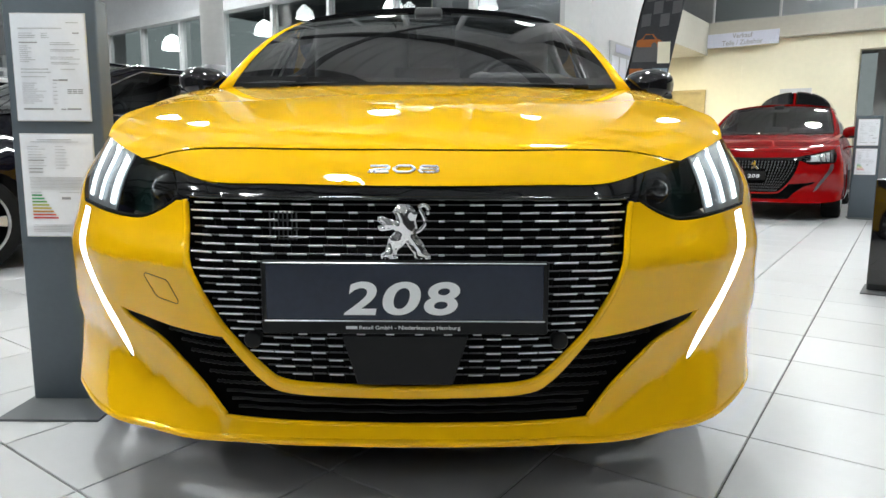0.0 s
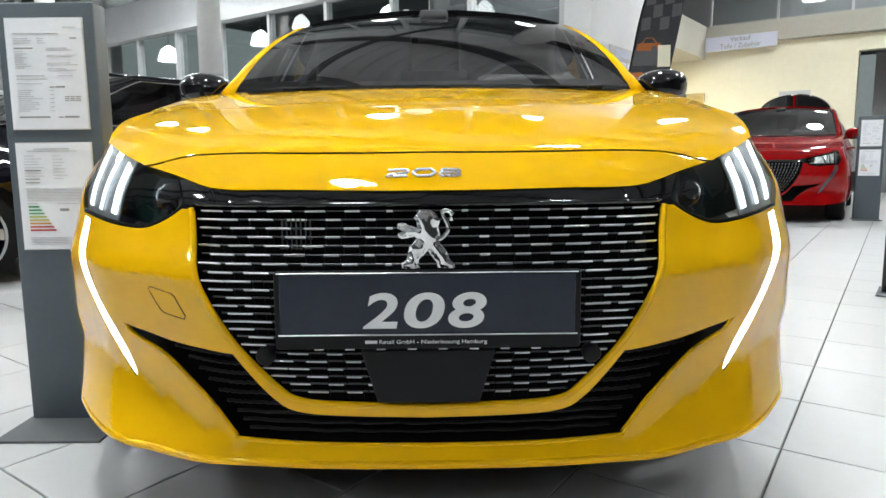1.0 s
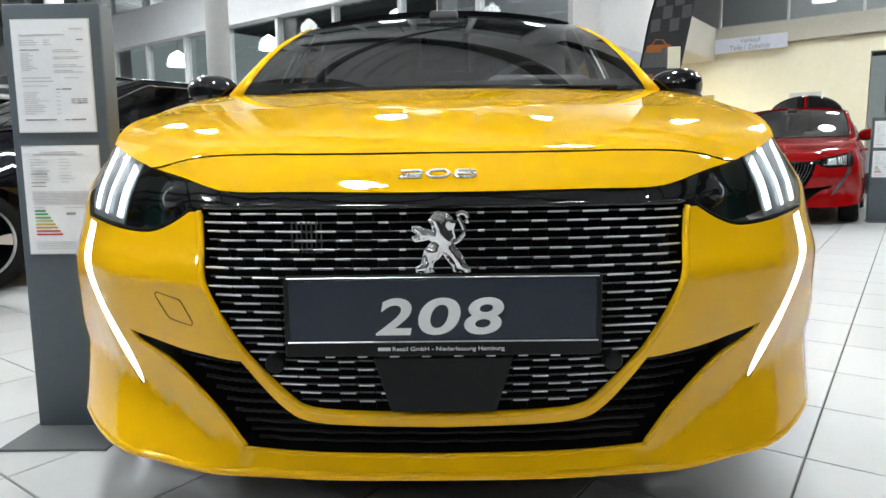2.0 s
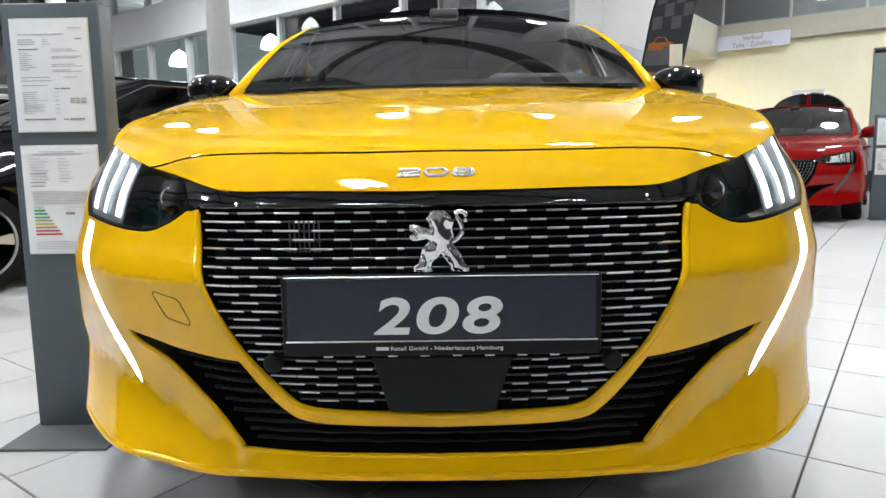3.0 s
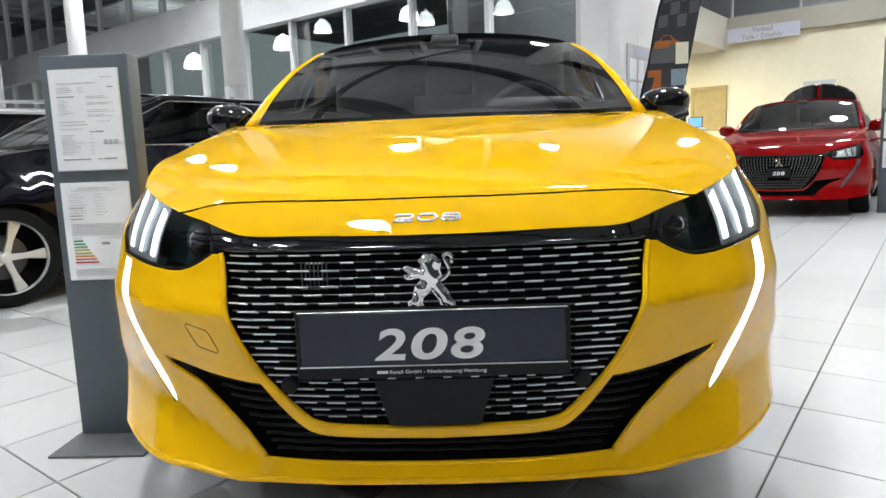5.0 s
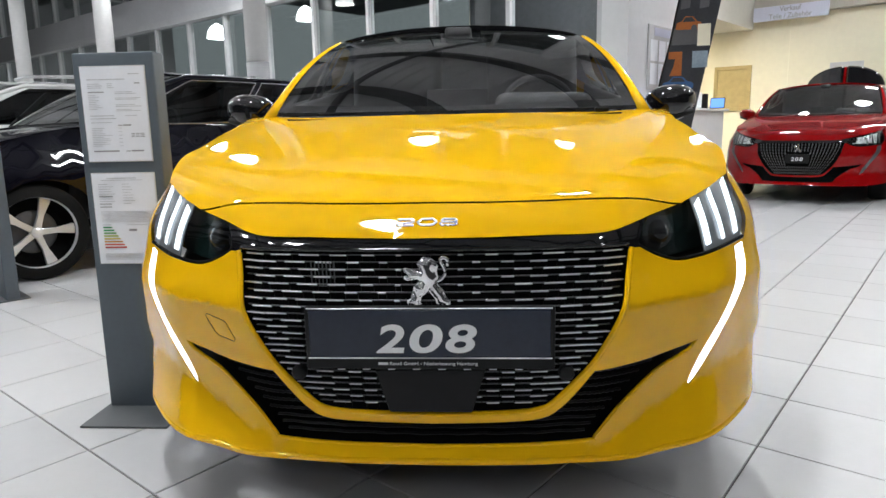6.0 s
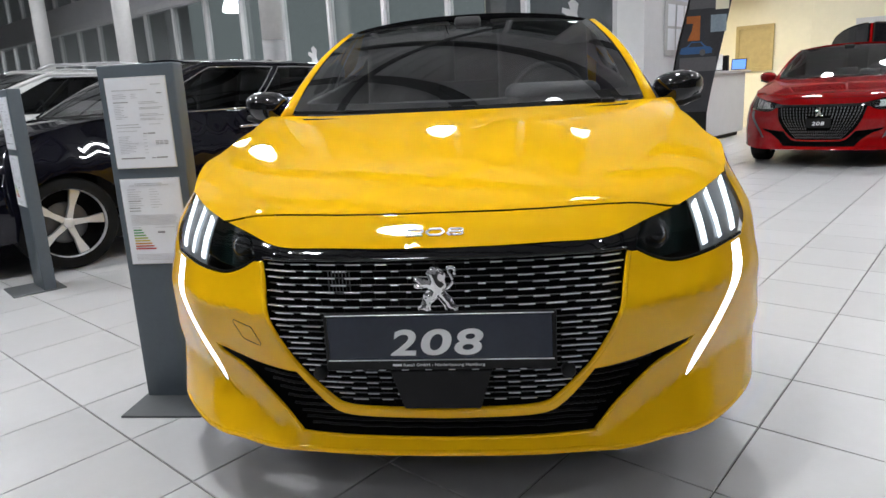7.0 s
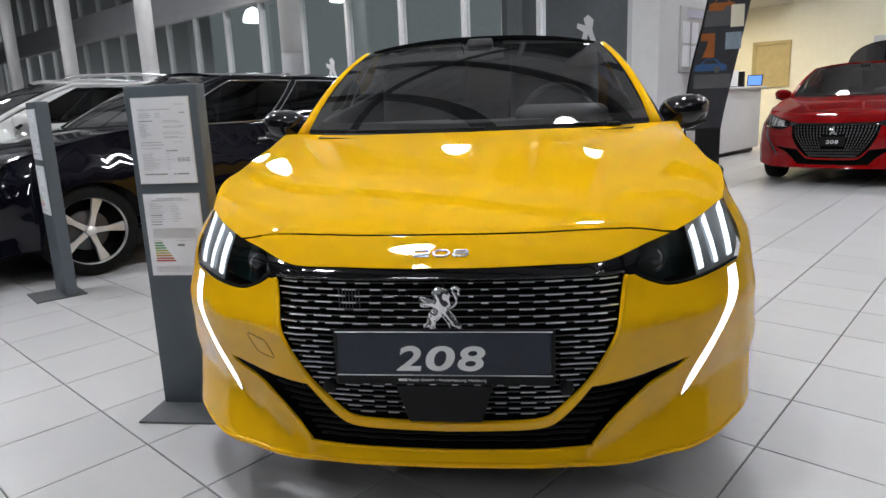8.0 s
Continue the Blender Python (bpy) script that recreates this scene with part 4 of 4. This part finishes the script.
# much darker than the cream walls of the recess
slab("wall_recess_front", -6.5, CORNER_A - .36, 8.5, 8.8, -.006, 6.6, DULLDARK, label="inner wall of the recess", category="wall")
slab("wall_partition", CORNER_A - .35, CORNER_A, FRONT_B - .2, 8.8, -.006, 6.6, WHITEWALL, label="white painted partition wall with a notice board", category="wall")
# upper gallery behind a low fascia
slab("gallery_floor", -3.44, 12, BACK_B + .02, 17.6, 3.0, GALLERY_Z, GREYWALL, label="floor of the upper gallery", category="gallery")
slab("gallery_fascia", -3.44, 12, 13.8, BACK_B + .015, 2.975, GALLERY_Z, FASCIA, label="pale grey-beige fascia of the upper gallery", category="fascia")
gallery_rail = thing("railing", "glass railing with steel posts on the gallery", "railing", kind="structure")
gallery_rail.matrix_basis = HALL.copy()
for k in range(12):
    slab("post", -3.40 + 1.25 * k, -3.36 + 1.25 * k, 13.86, 13.90, GALLERY_Z, 4.4, FRAME, parent=gallery_rail)
    slab("pane", -3.35 + 1.25 * k, -2.16 + 1.25 * k, 13.875, 13.885, GALLERY_Z + .04, 4.34, PANE, parent=gallery_rail, bevel=0).visible_shadow = False
slab("rail", -3.44, 11.5, 13.85, 13.91, 4.4, 4.45, FRAME, parent=gallery_rail)
# glowing sheet added to give the panes their grey-green reflected tone
slab("backdrop", -260, 40, 44, 44.3, -.2, 45, PANEGLOW, label="faintly glowing sheet beyond the glazed front, for the reflections in its panes", category="backdrop")

# roof beams
for k in range(9):
    slab("beam", -30, 12, -10.5 + 2.6 * k, -10.32 + 2.6 * k, 6.1, 6.59, TRUSS, label="dark grey steel roof beam", category="beam")
for k in range(6):
    slab("beam_cross", -26 + 7 * k, -25.85 + 7 * k, -12, 14, 5.95, 6.10, TRUSS, label="dark grey steel cross beam", category="beam")

# glazed front
front = thing("window_1", "tall glazed front with grey frames and a pale band between storeys", "window", kind="structure")
front.matrix_basis = HALL.copy()
slab("band", -30, CORNER_A - .36, FRONT_B - .15, FRONT_B + .25, 3.35, 3.95, BEAM, parent=front)
slab("transom", -30, CORNER_A - .36, FRONT_B - .19, FRONT_B + .05, 3.22, 3.34, FRAME, parent=front)
slab("window_sill", -30, CORNER_A - .36, FRONT_B - .1, FRONT_B + .1, 0, .12, FRAME, parent=front)
for k in range(20):
    a = CORNER_A - .45 - 1.38 * k
    slab("mullion", a - .035, a + .035, FRONT_B - .07, FRONT_B + .07, .12, 3.22, FRAME, parent=front)
    slab("mullion", a - .035, a + .035, FRONT_B - .07, FRONT_B + .07, 3.96, 6.6, FRAME, parent=front)
    for z0, z1 in ((.12, 3.22), (3.96, 6.6)):
        p = slab("pane", a - 1.345, a - .035, FRONT_B - .006, FRONT_B + .006, z0, z1, PANE, parent=front, bevel=0)
        p.visible_shadow = False

# round columns before the glass
def column(a, b):
    c = thing("column", "round white column with a grey foot", "column", hall(a, b), kind="structure")
    part("shaft", lathe("shaft", [(.0, 1.84), (.145, 1.84), (.145, 6.58), (0, 6.58)], COLUMN, 40), c)
    part("foot", lathe("foot", [(.0, 0), (.148, 0), (.148, 1.84), (0, 1.84)], GREYWALL, 40), c, "grey painted foot")
    return c


for a in (-6.98, -11.4, -15.3, -19.3):
    column(a, 4.5)

# pendant lamps: those of the hall, added fill, and mirror images beyond the glass
def pendant(at, drop, size=.26, shade=None):
    p = thing("pendant_lamp", "white bell-shaped pendant lamp, lit", "lamp", at, group="pendant lamps of the hall")
    h = 1.3 * size
    bell = [(.02, h), (.34, .98), (.62, .84), (.82, .60), (.94, .30), (1.0, 0), (.975, 0), (.91, .30), (.79, .59), (.60, .81), (.20, .94)]
    part("shade", lathe("shade", [(.02, h + .05), (.05, h + .04)] + [(size * r, h * z) for r, z in bell[1:]], shade or SHADEGLOW, 28), p)
    part("bulb", lathe("bulb", [(0, .03), (size - .03, .03), (size - .03, .036), (0, .036)], GLOW, 24), p)
    part("cable", lathe("cable", [(.0, h), (.012, h), (.012, drop), (0, drop)], PLASTIC, 8), p)
    return p


# (6.1, 9.0) and the last two are fill, added to brighten wall and columns
LAMPS = [(-5.1, 9.8), (-4.1, 8.4), (-.9, 8.8), (1.6, 8.6), (4.2, 9.2), (1.2, 2.6), (-4.0, 2.4), (4.9, 2.6), (-7.6, 5.2), (-10.5, 9.6),
         (7.4, 5.0), (6.1, 9.0), (-6.6, -.6), (-9.2, 6.9), (-13.0, 12.0)]
# small unseen pendants behind the camera, added as fill for the car front
for x, y in ((-8.3, -2.8), (-6.2, -5.6), (-1.0, -6.4), (5.6, -5.6), (2.4, -7.6), (3.4, -2.6), (-3.6, -3.4)):
    pendant((x, y, 4.4), 2.27, .17)
# two unseen pendants, added to brighten the gallery
for a in (-1.0, 2.6):
    pendant(hall(a, 15.7, 5.6), 1.07, .23)
first = pendant((-.83, -.05, 4.4), 2.27)
for x, y in LAMPS:
    copy_thing(first, Matrix.Translation((x, y, 4.4)))
# warm downlights under the recess ceiling
slab("ceiling_recess", -6.5, -3.44, 8.81, 13.79, 2.72, GALLERY_Z, FASCIA, label="pale block above the counter recess", category="ceiling")
for k in range(3):
    d = thing("downlight", "round warm recessed downlight, lit", "lamp", hall(-5.6 + .9 * k, 12.0, 2.72), group="downlights of the recess")
    part("ring", lathe("ring", [(.10, 0), (.13, -.004), (.13, -.012), (.095, -.012), (.095, 0)], SHADE, 24), d)
    part("bulb", lathe("bulb", [(0, -.008), (.094, -.008), (.094, -.003), (0, -.003)], WARM, 24), d)

# reflections of hall lamps in the glass, built as pendants beyond it
# unseen slab, added only so that their cables end somewhere
slab("canopy", -32, 8, 18, 30, 8.0, 8.3, DULLDARK, label="unseen dark slab added outside to carry the mirrored lamps", category="canopy")
for at in ((-10.9, 24.05, 5.7), (-9.99, 24.65, 4.4), (-6.8, 25.56, 5.1), (-1.94, 26.15, 6.1)):
    pendant(Vector(at), 8.0 - at[2], .38, SHADEGLOW)

# floor tiles: those round the cars one by one, the rest as one sheet
def tile_mesh(w, l, g=.0055, d=.006):
    e = .0015
    v, f = [], []
    for z, k in ((-d, 0), (-e, 0), (0, e)):
        v += [(g / 2 + k, g / 2 + k, z), (w - g / 2 - k, g / 2 + k, z), (w - g / 2 - k, l - g / 2 - k, z), (g / 2 + k, l - g / 2 - k, z)]
    v = [(x + TILE_SKEW * y, y, z) for x, y, z in v]
    for r in (0, 4):
        f += [(r + i, r + (i + 1) % 4, r + 4 + (i + 1) % 4, r + 4 + i) for i in range(4)]
    return v, f + [(8, 9, 10, 11)]


TV, TF = tile_mesh(TILE_W, TILE_L)
tile_data = mesh_of("tile", TV, TF, TILE, smooth=False)
rest_v, rest_f = [], []
for i in range(-44, 28):
    for j in range(-28, 34):
        a, b = TILE_A + i * TILE_W + TILE_SKEW * j * TILE_L, TILE_B + j * TILE_L
        if -10 <= i < 6 and -8 <= j < 10:
            t = new("tile", tile_data)
            t.parent = floor
            t.matrix_basis = Matrix.Translation((a, b, 0))
        elif b < BACK_B + 1.5 and (b < FRONT_B - .2 or a > CORNER_A - 4):
            k = len(rest_v)
            rest_v += [(x + a, y + b, z) for x, y, z in TV]
            rest_f += [tuple(q + k for q in face) for face in TF]
tagged(part("tiles", mesh_of("tiles", rest_v, rest_f, TILE, smooth=False), floor), kind="stuff")


# ---- information stands ----
def bars(name, rows, mat, depth=.0006):
    """Lines of print: (x, z, width, height) each, joined to one sheet's writing."""
    v, f = [], []
    for x, z, w, h in rows:
        i = len(v)
        v += [(x, 0, z), (x + w, 0, z), (x + w, 0, z + h), (x, 0, z + h), (x, depth, z), (x + w, depth, z), (x + w, depth, z + h), (x, depth, z + h)]
        f += [tuple(i + j for j in q) for q in ((0, 1, 2, 3), (1, 5, 6, 2), (3, 2, 6, 7), (4, 0, 3, 7), (5, 1, 0, 4))]
    me = mesh_of(name, v, f, mat, smooth=False)
    return me


def sheet_one(rng):
    thin, bold = [(.158, .272, .036, .0025), (.02, .256, .125, .003)], [(.175, .243, .018, .003), (.02, .217, .052, .0028)]
    for k in range(3):
        thin.append((.02, .243 - .006 * k, .03 + .03 * rng.random(), .0018))
        thin.append((.085, .243 - .006 * k, .015 + .02 * rng.random(), .0018))
    for k in range(9):
        thin.append((.02, .208 - .0055 * k, .022 + .026 * rng.random(), .0016))
    for k, z in enumerate((.217, .212, .198, .194, .177, .172, .162, .158)):
        thin.append((.108, z, .05 + .035 * rng.random(), .0018))
    thin += [(.02, .143, .078, .0025), (.135, .143, .04, .0018), (.02, .134, .085, .0025), (.02, .122, .07, .002)]
    bold += [(.110, .112, .013, .003), (.126, .112, .026, .0038), (.02, .030, .085, .004), (.128, .030, .014, .003), (.146, .030, .040, .0042)]
    for k in range(11):
        thin.append((.02, .104 - .0056 * k, .028 + .05 * rng.random(), .0016))
        if k % 2 == 0:
            thin.append((.108, .104 - .0056 * k, .012, .0016))
    return thin, bold


def sheet_two(rng):
    thin, bold = [(.05, .281, .10, .0025), (.03, .275, .14, .0018)], [(.02, .221, .045, .003), (.02, .197, .04, .0025), (.02, .187, .04, .0025)]
    for k in range(8):
        thin.append((.02, .262 - .008 * k, .03 + .03 * rng.random(), .0016))
        thin.append((.10, .262 - .009 * k, .02 + .022 * rng.random(), .0016))
    for k in range(9):
        thin.append((.02, .172 - .0042 * k, .16 + .012 * rng.random(), .0013))
    thin += [(.02, .128, .03, .002), (.105, .128, .07, .0015)]
    for k in range(5):
        thin.append((.02, .032 - .0048 * k, .13 + .04 * rng.random(), .0012))
    return thin, bold


def stand(at, turn, label, post=None):
    rng = random.Random(7)
    s = thing("information_stand", label, "display stand", at, turn, "information stands")
    part("post", box("post", (.268, .07, 1.19), post or STEEL, (0, .035, .6), bevel=.006, segments=3), s)
    part("base_plate", box("base_plate", (.292, .285, .008), STEELBASE, (0, -.022, .004), bevel=.002), s)
    for k, z in enumerate((1.002, .664)):
        sheet = part("paper", box("paper", (.21, .0015, .297), PAPER, (-.003, -.0045, z), (0, 0, 0), bevel=0), s, "printed white sheet")
        part("holder", box("holder", (.216, .003, .303), SHADE, (-.003, -.002, z), bevel=.001, segments=1), s, "flat sheet holder")
        for mat, rows in zip((INK, INKDARK), (sheet_one, sheet_two)[k](rng)):
            me = bars("print", rows, mat)
            me.transform(Matrix.Translation((-.108, -.0062, z - .1485)))
            tagged(part("print", me, sheet), kind="stuff")
        if k == 0:
            for x, w, h in ((.150, .012, .013), (.165, .012, .013), (.180, .014, .013)):
                me = bars("logo_bar", [(x, .076, w, .0022), (x, .081, w, .002), (x, .086, w, .0022)], INKDARK)
                me.transform(Matrix.Translation((-.108, -.0062, z - .1485)))
                part("logo_bar", me, sheet)
        else:
            for q in range(8):
                me = bars("label_bar", [(.022, .118 - .0095 * q, .030 + .0062 * q, .0046)], ENERGY[q])
                me.transform(Matrix.Translation((-.108, -.0062, z - .1485)))
                part("label_bar", me, sheet, "coloured efficiency bar")
            me = bars("label_arrow", [(.110, .108, .026, .007)], INKDARK)
            me.transform(Matrix.Translation((-.108, -.0062, z - .1485)))
            part("label_arrow", me, sheet)
    return s


stand((-1.058, .786, 0), 0, "grey steel information stand with two printed sheets, beside the yellow car")
stand((-2.74, 2.34, 0), -42, "grey steel information stand with two printed sheets, before the dark car")

stand((5.0, 6.75, 0), -25, "dark grey information stand with printed sheets, beside the red car")
bin_post = thing("low_stand", "low black stand on the tiled floor", "display stand", (2.62, 2.45, 0), -36)
part("body", box("body", (.36, .12, .62), GLOSS, (0, 0, .32), bevel=.01, segments=3), bin_post)
part("base_plate", box("base_plate", (.4, .3, .008), STEELBASE, (0, 0, .004), bevel=.002), bin_post)

# ---- cars ----
yellow_car = car("hatchback", "yellow small hatchback with black roof and lit white lights", YELLOW, (0, 0, 0), 0, GLOSS, GLOSS)
red_car = car("hatchback", "red small hatchback with dark grille, unlit, on the tiled floor", RED, (3.580, 6.484, 0), -32.5, detail=False, lit=False)
dark_car = car("estate_car", "dark blue estate car with chrome window trim, beside an information stand", NAVY, (-4.03, 2.60, 0), -36.66, detail=False, side_trim=CHROME, scale=(1.03, 1.06, 1.02), lit=False)
white_car = car("estate_car", "white estate car with silver roof rails, behind the dark car", WHITEPAINT, (-6.2, 3.8, 0), -36.66, detail=False, rails=SATIN, scale=(1.03, 1.06, 1.06), lit=False)
for c in (yellow_car, red_car, dark_car, white_car):
    for wy in (.90, 3.44):
        for sg in (1, -1):
            if c in (dark_car, white_car):
                wheel(c, .75 * sg, wy - .04 * (wy < 1), sg, ALLOY, .31, .228)
            else:
                wheel(c, .745 * sg, wy, sg)
grille(yellow_car)
grille_plain(red_car)

# ---- black display and plate at the cream wall ----
dome = thing("display_shell", "black glossy domed display with a red strip by the cream wall", "display")
dome.matrix_basis = HALL.copy() @ Matrix.Translation((-1.60, 12.9, 0))
for sg in (1, -1):
    lobe = [(.02 * sg, 0), (.60 * sg, 0), (.62 * sg, .9), (.61 * sg, 1.50)] + [((.02 + .58 * math.cos(q)) * sg, 1.50 + .35 * math.sin(q)) for q in (.16 * k for k in range(1, 10))] + [(.02 * sg, 1.85)]
    part("shell", prism("shell", lobe, .42, GLOSS, None, .03), dome, "gloss black rounded shell")
part("strip", prism("strip", [(-.017, 0), (.017, 0), (.017, 1.83), (-.017, 1.83)], .38, RED, pose(0, .01, 0)), dome, "red strip")
plate_sign = thing("wall_plate", "plain pale grey plate on the cream wall", "sign")
plate_sign.matrix_basis = HALL.copy() @ Matrix.Translation((-1.78, BACK_B - .014, 1.86))
part("board", box("board", (.56, .022, .27), FRAME, bevel=.006), plate_sign)

# ---- counter, notice board, banner and sign ----
def banner(at, turn):
    b = thing("banner_flag", "tall curved dark banner flag with car pictures, on a dark foot", "banner", at, turn)
    left = curve([(-.44, .62), (-.43, 1.0), (-.37, 1.45), (-.27, 1.9), (-.15, 2.55), (.04, 3.1), (.30, 3.45)], 4)
    right = curve([(.44, 3.4), (.33, 2.6), (.18, 1.75), (.03, .95), (-.02, .62)], 4)
    part("cloth", prism("cloth", left + right, .006, BANNER), b)
    part("pole", tube("pole", [(-.30, .003, .03), (-.40, .003, .4)] + [(x - .008, .003, z) for x, z in left], .013, PLASTIC, 8), b)
    side = [(0, .08), (.05, .02), (.16, 0), (.26, 0), (.74, 0), (.84, 0), (.98, .03), (1, .35), (.94, .52), (.80, .60), (.66, .95), (.36, 1.0), (.22, .62), (.04, .5)]

    def print_on(nm, shape, mat, x0, x1, z0, z1, lift):
        return part(nm, prism(nm, [(x0 + (x1 - x0) * x, z0 + (z1 - z0) * z) for x, z in shape], .002, mat, pose(0, -lift, 0)), b)
    square = [(0, 0), (1, 0), (1, 1), (0, 1)]
    for k in range(5):
        for q in range(4):
            if (k + q) % 2 == 0:
                print_on("check_print", [(0, 0), (1, .12), (1.08, 1.1), (.08, 1)], BANNERGREY, -.17 + .11 * q + .03 * k, -.06 + .11 * q + .03 * k, 2.30 + .15 * k, 2.45 + .15 * k, .002)
    print_on("road_print", square, BANNERGREY, -.26, .16, 1.88, 2.08, .002)
    for nm, mat, x0, x1, z0, z1 in (("orange_car_print", ORANGE, -.22, .09, 2.04, 2.22), ("blue_car_print", BLUE, -.36, .02, 1.33, 1.50)):
        print_on(nm, side, mat, x0, x1, z0 + .02, z1, .004)
        print_on("window_print", [(0, 0), (1, 0), (.72, 1), (.2, 1)], BANNER, x0 + (x1 - x0) * .26, x0 + (x1 - x0) * .74, z0 + (z1 - z0) * .62, z0 + (z1 - z0) * .92, .006)
        x = x0 + (x1 - x0) * .70
        print_on("wheel_print", [(math.cos(a), math.sin(a)) for a in (2 * math.pi * j / 14 for j in range(14))], BANNERGREY, x, x + .034, z0 + .035, z0 + .075, .006)
    print_on("pale_print", square, CREAM, .04, .19, 1.86, 2.12, .005)
    print_on("sky_print", square, SKYPRINT, -.01, .17, 1.60, 1.80, .004)
    print_on("orange_print", [(.1, 0), (1, 0), (1, 1), (0, 1), (0, .7), (.5, .7), (.4, .4)], ORANGE, -.29, -.13, 1.51, 1.80, .004)
    print_on("grey_print", square, BANNERGREY, -.36, .07, 1.14, 1.31, .003)
    part("stiffener", box("stiffener", (.30, .03, .50), PLASTIC, (-.17, .0, .40), bevel=.01), b)
    part("foot", box("foot", (.40, .36, .16), CABIN, (-.17, .02, .08), bevel=.015, segments=3), b)
    return b


banner((2.69, 7.5, 0), -12)

counter = thing("counter", "tall pale reception counter with small screen and papers", "counter", kind="")
counter.matrix_basis = HALL.copy()
slab("front_panel", -3.45, -3.38, 10.3, 12.1, .08, 1.12, COUNTER, parent=counter)
slab("end_panel", -3.95, -3.46, 10.3, 10.36, .08, 1.12, COUNTER, parent=counter)
slab("top", -4.0, -3.32, 10.2, 12.2, 1.12, 1.16, COUNTER, parent=counter)
slab("plinth", -3.9, -3.48, 10.36, 12.1, 0, .08, PLASTIC, parent=counter)
screen = thing("tablet", "small tablet with lit blue screen on the counter", "tablet", hall(-3.5, 12.1, 1.16), -30)
part("case", box("case", (.26, .02, .2), PLASTIC, (0, 0, .11), (-15, 0, 0), bevel=.006), screen)
part("display", box("display", (.23, .004, .17), BLUESCREEN, (0, -.013, .11), (-15, 0, 0), bevel=0), screen)
rack = thing("brochure_rack", "small black rack with white brochures on the counter", "rack", hall(-3.6, 11.35, 1.16), -30)
part("case", box("case", (.34, .1, .26), PLASTIC, (0, 0, .13), bevel=.008), rack)
part("brochure", box("brochure", (.15, .006, .27), PAPER, (.01, -.058, .15), (-4, 0, 0), bevel=0), rack)
handset = thing("phone", "black desk telephone standing on the counter end", "phone", hall(-3.6, 10.5, 1.16), -30)
part("body", box("body", (.07, .07, .26), PLASTIC, (0, 0, .13), bevel=.015, segments=3), handset)

picture = thing("picture_frame", "pale wooden framed cabinet door on the cream wall", "frame", kind="")
picture.matrix_basis = HALL.copy() @ Matrix.Translation((-3.85, BACK_B, 1.60))
for sx, sz, w, hh in ((0, .42, .74, .07), (0, -.42, .74, .07), (-.335, 0, .07, .78), (.335, 0, .07, .78)):
    part("frame_bar", box("frame_bar", (w, .05, hh), WOOD, (sx, -.027, sz), bevel=.006), picture)
part("panel", box("panel", (.6, .02, .77), WOOD, (0, -.012, 0), bevel=0), picture)

board = thing("notice_board", "grey notice board with pinned white sheets on the partition", "board")
board.matrix_basis = HALL.copy() @ Matrix.Translation((CORNER_A, 7.75, 1.75)) @ pose(0, 0, 0, 0, 0, 90)
part("back", box("back", (.82, .02, .80), FRAME, (0, -.012, 0), bevel=.004), board)
for ix in range(3):
    for iz in range(2):
        part("paper", box("paper", (.21, .003, .26), PAPER, (-.25 + .25 * ix, -.026, -.2 + .29 * iz), bevel=0), board)
part("heading", box("heading", (.5, .003, .10), SIGN, (0, -.026, .32), bevel=0), board)

sign = thing("hanging_sign", "pale blue sign for parts and accessories below the gallery", "sign")
sign.matrix_basis = HALL.copy() @ Matrix.Translation((-2.77, 13.765, 2.99))
part("board", box("board", (1.34, .03, .27), SIGN, (0, 0, 0), bevel=.004), sign)
for txt, w, z in (("Verkauf", .38, .07), ("Teile / Zubehör", .76, -.06)):
    me = lettering("sign_lettering", txt, w, .095, .002, INKDARK, bold=.01)
    me.transform(pose(0, -.018, z))
    part("sign_lettering", me, sign)

# ---- plant and pane decals by the glazed front ----
def plant(at):
    rng = random.Random(3)
    t = thing("potted_plant", "leafy green plant in a grey pot by the glass", "plant", at)
    part("pot", lathe("pot", [(0, 0), (.17, 0), (.21, .42), (.19, .42), (.18, .38), (0, .38)], GREYWALL, 24), t)
    part("stem", tube("stem", [(0, 0, .36), (.02, .01, .8), (-.01, .02, 1.25)], [.03, .022, .012], WOOD, 8), t)
    v, f = [], []
    for k in range(260):
        az, z = rng.uniform(0, 6.283), rng.uniform(.75, 1.75)
        r = rng.uniform(.05, .42) * (1 - abs(z - 1.2) * .8)
        c = Vector((r * math.cos(az), r * math.sin(az), z))
        m = pose(*c, rng.uniform(-70, 70), rng.uniform(-70, 70), rng.uniform(0, 360))
        i, l = len(v), rng.uniform(.05, .10)
        v += [m @ Vector(q) for q in ((-l, 0, 0), (0, -l * .3, .012), (l, 0, 0), (0, l * .3, .012))]
        f.append((i, i + 1, i + 2, i + 3))
    tagged(part("foliage", mesh_of("foliage", v, f, LEAF, smooth=False), t), kind="stuff")
    return t


plant(hall(-6.0, 5.8))
for a, z in ((-3.9, 1.95), (-6.6, 1.85), (-9.35, 1.8)):
    d = thing("pane_decal", "small white sticker on the window pane", "sticker", kind="")
    d.matrix_basis = HALL.copy() @ Matrix.Translation((a, FRONT_B - .012, z))
    part("film", prism("film", [(-.10, -.18), (-.02, -.18), (.02, -.05), (.08, -.18), (.15, -.18), (.08, .0), (.10, .12), (.02, .19), (-.05, .15), (-.02, .06), (-.14, .10), (-.15, .04), (-.05, -.02)], .003, FRAME), d)
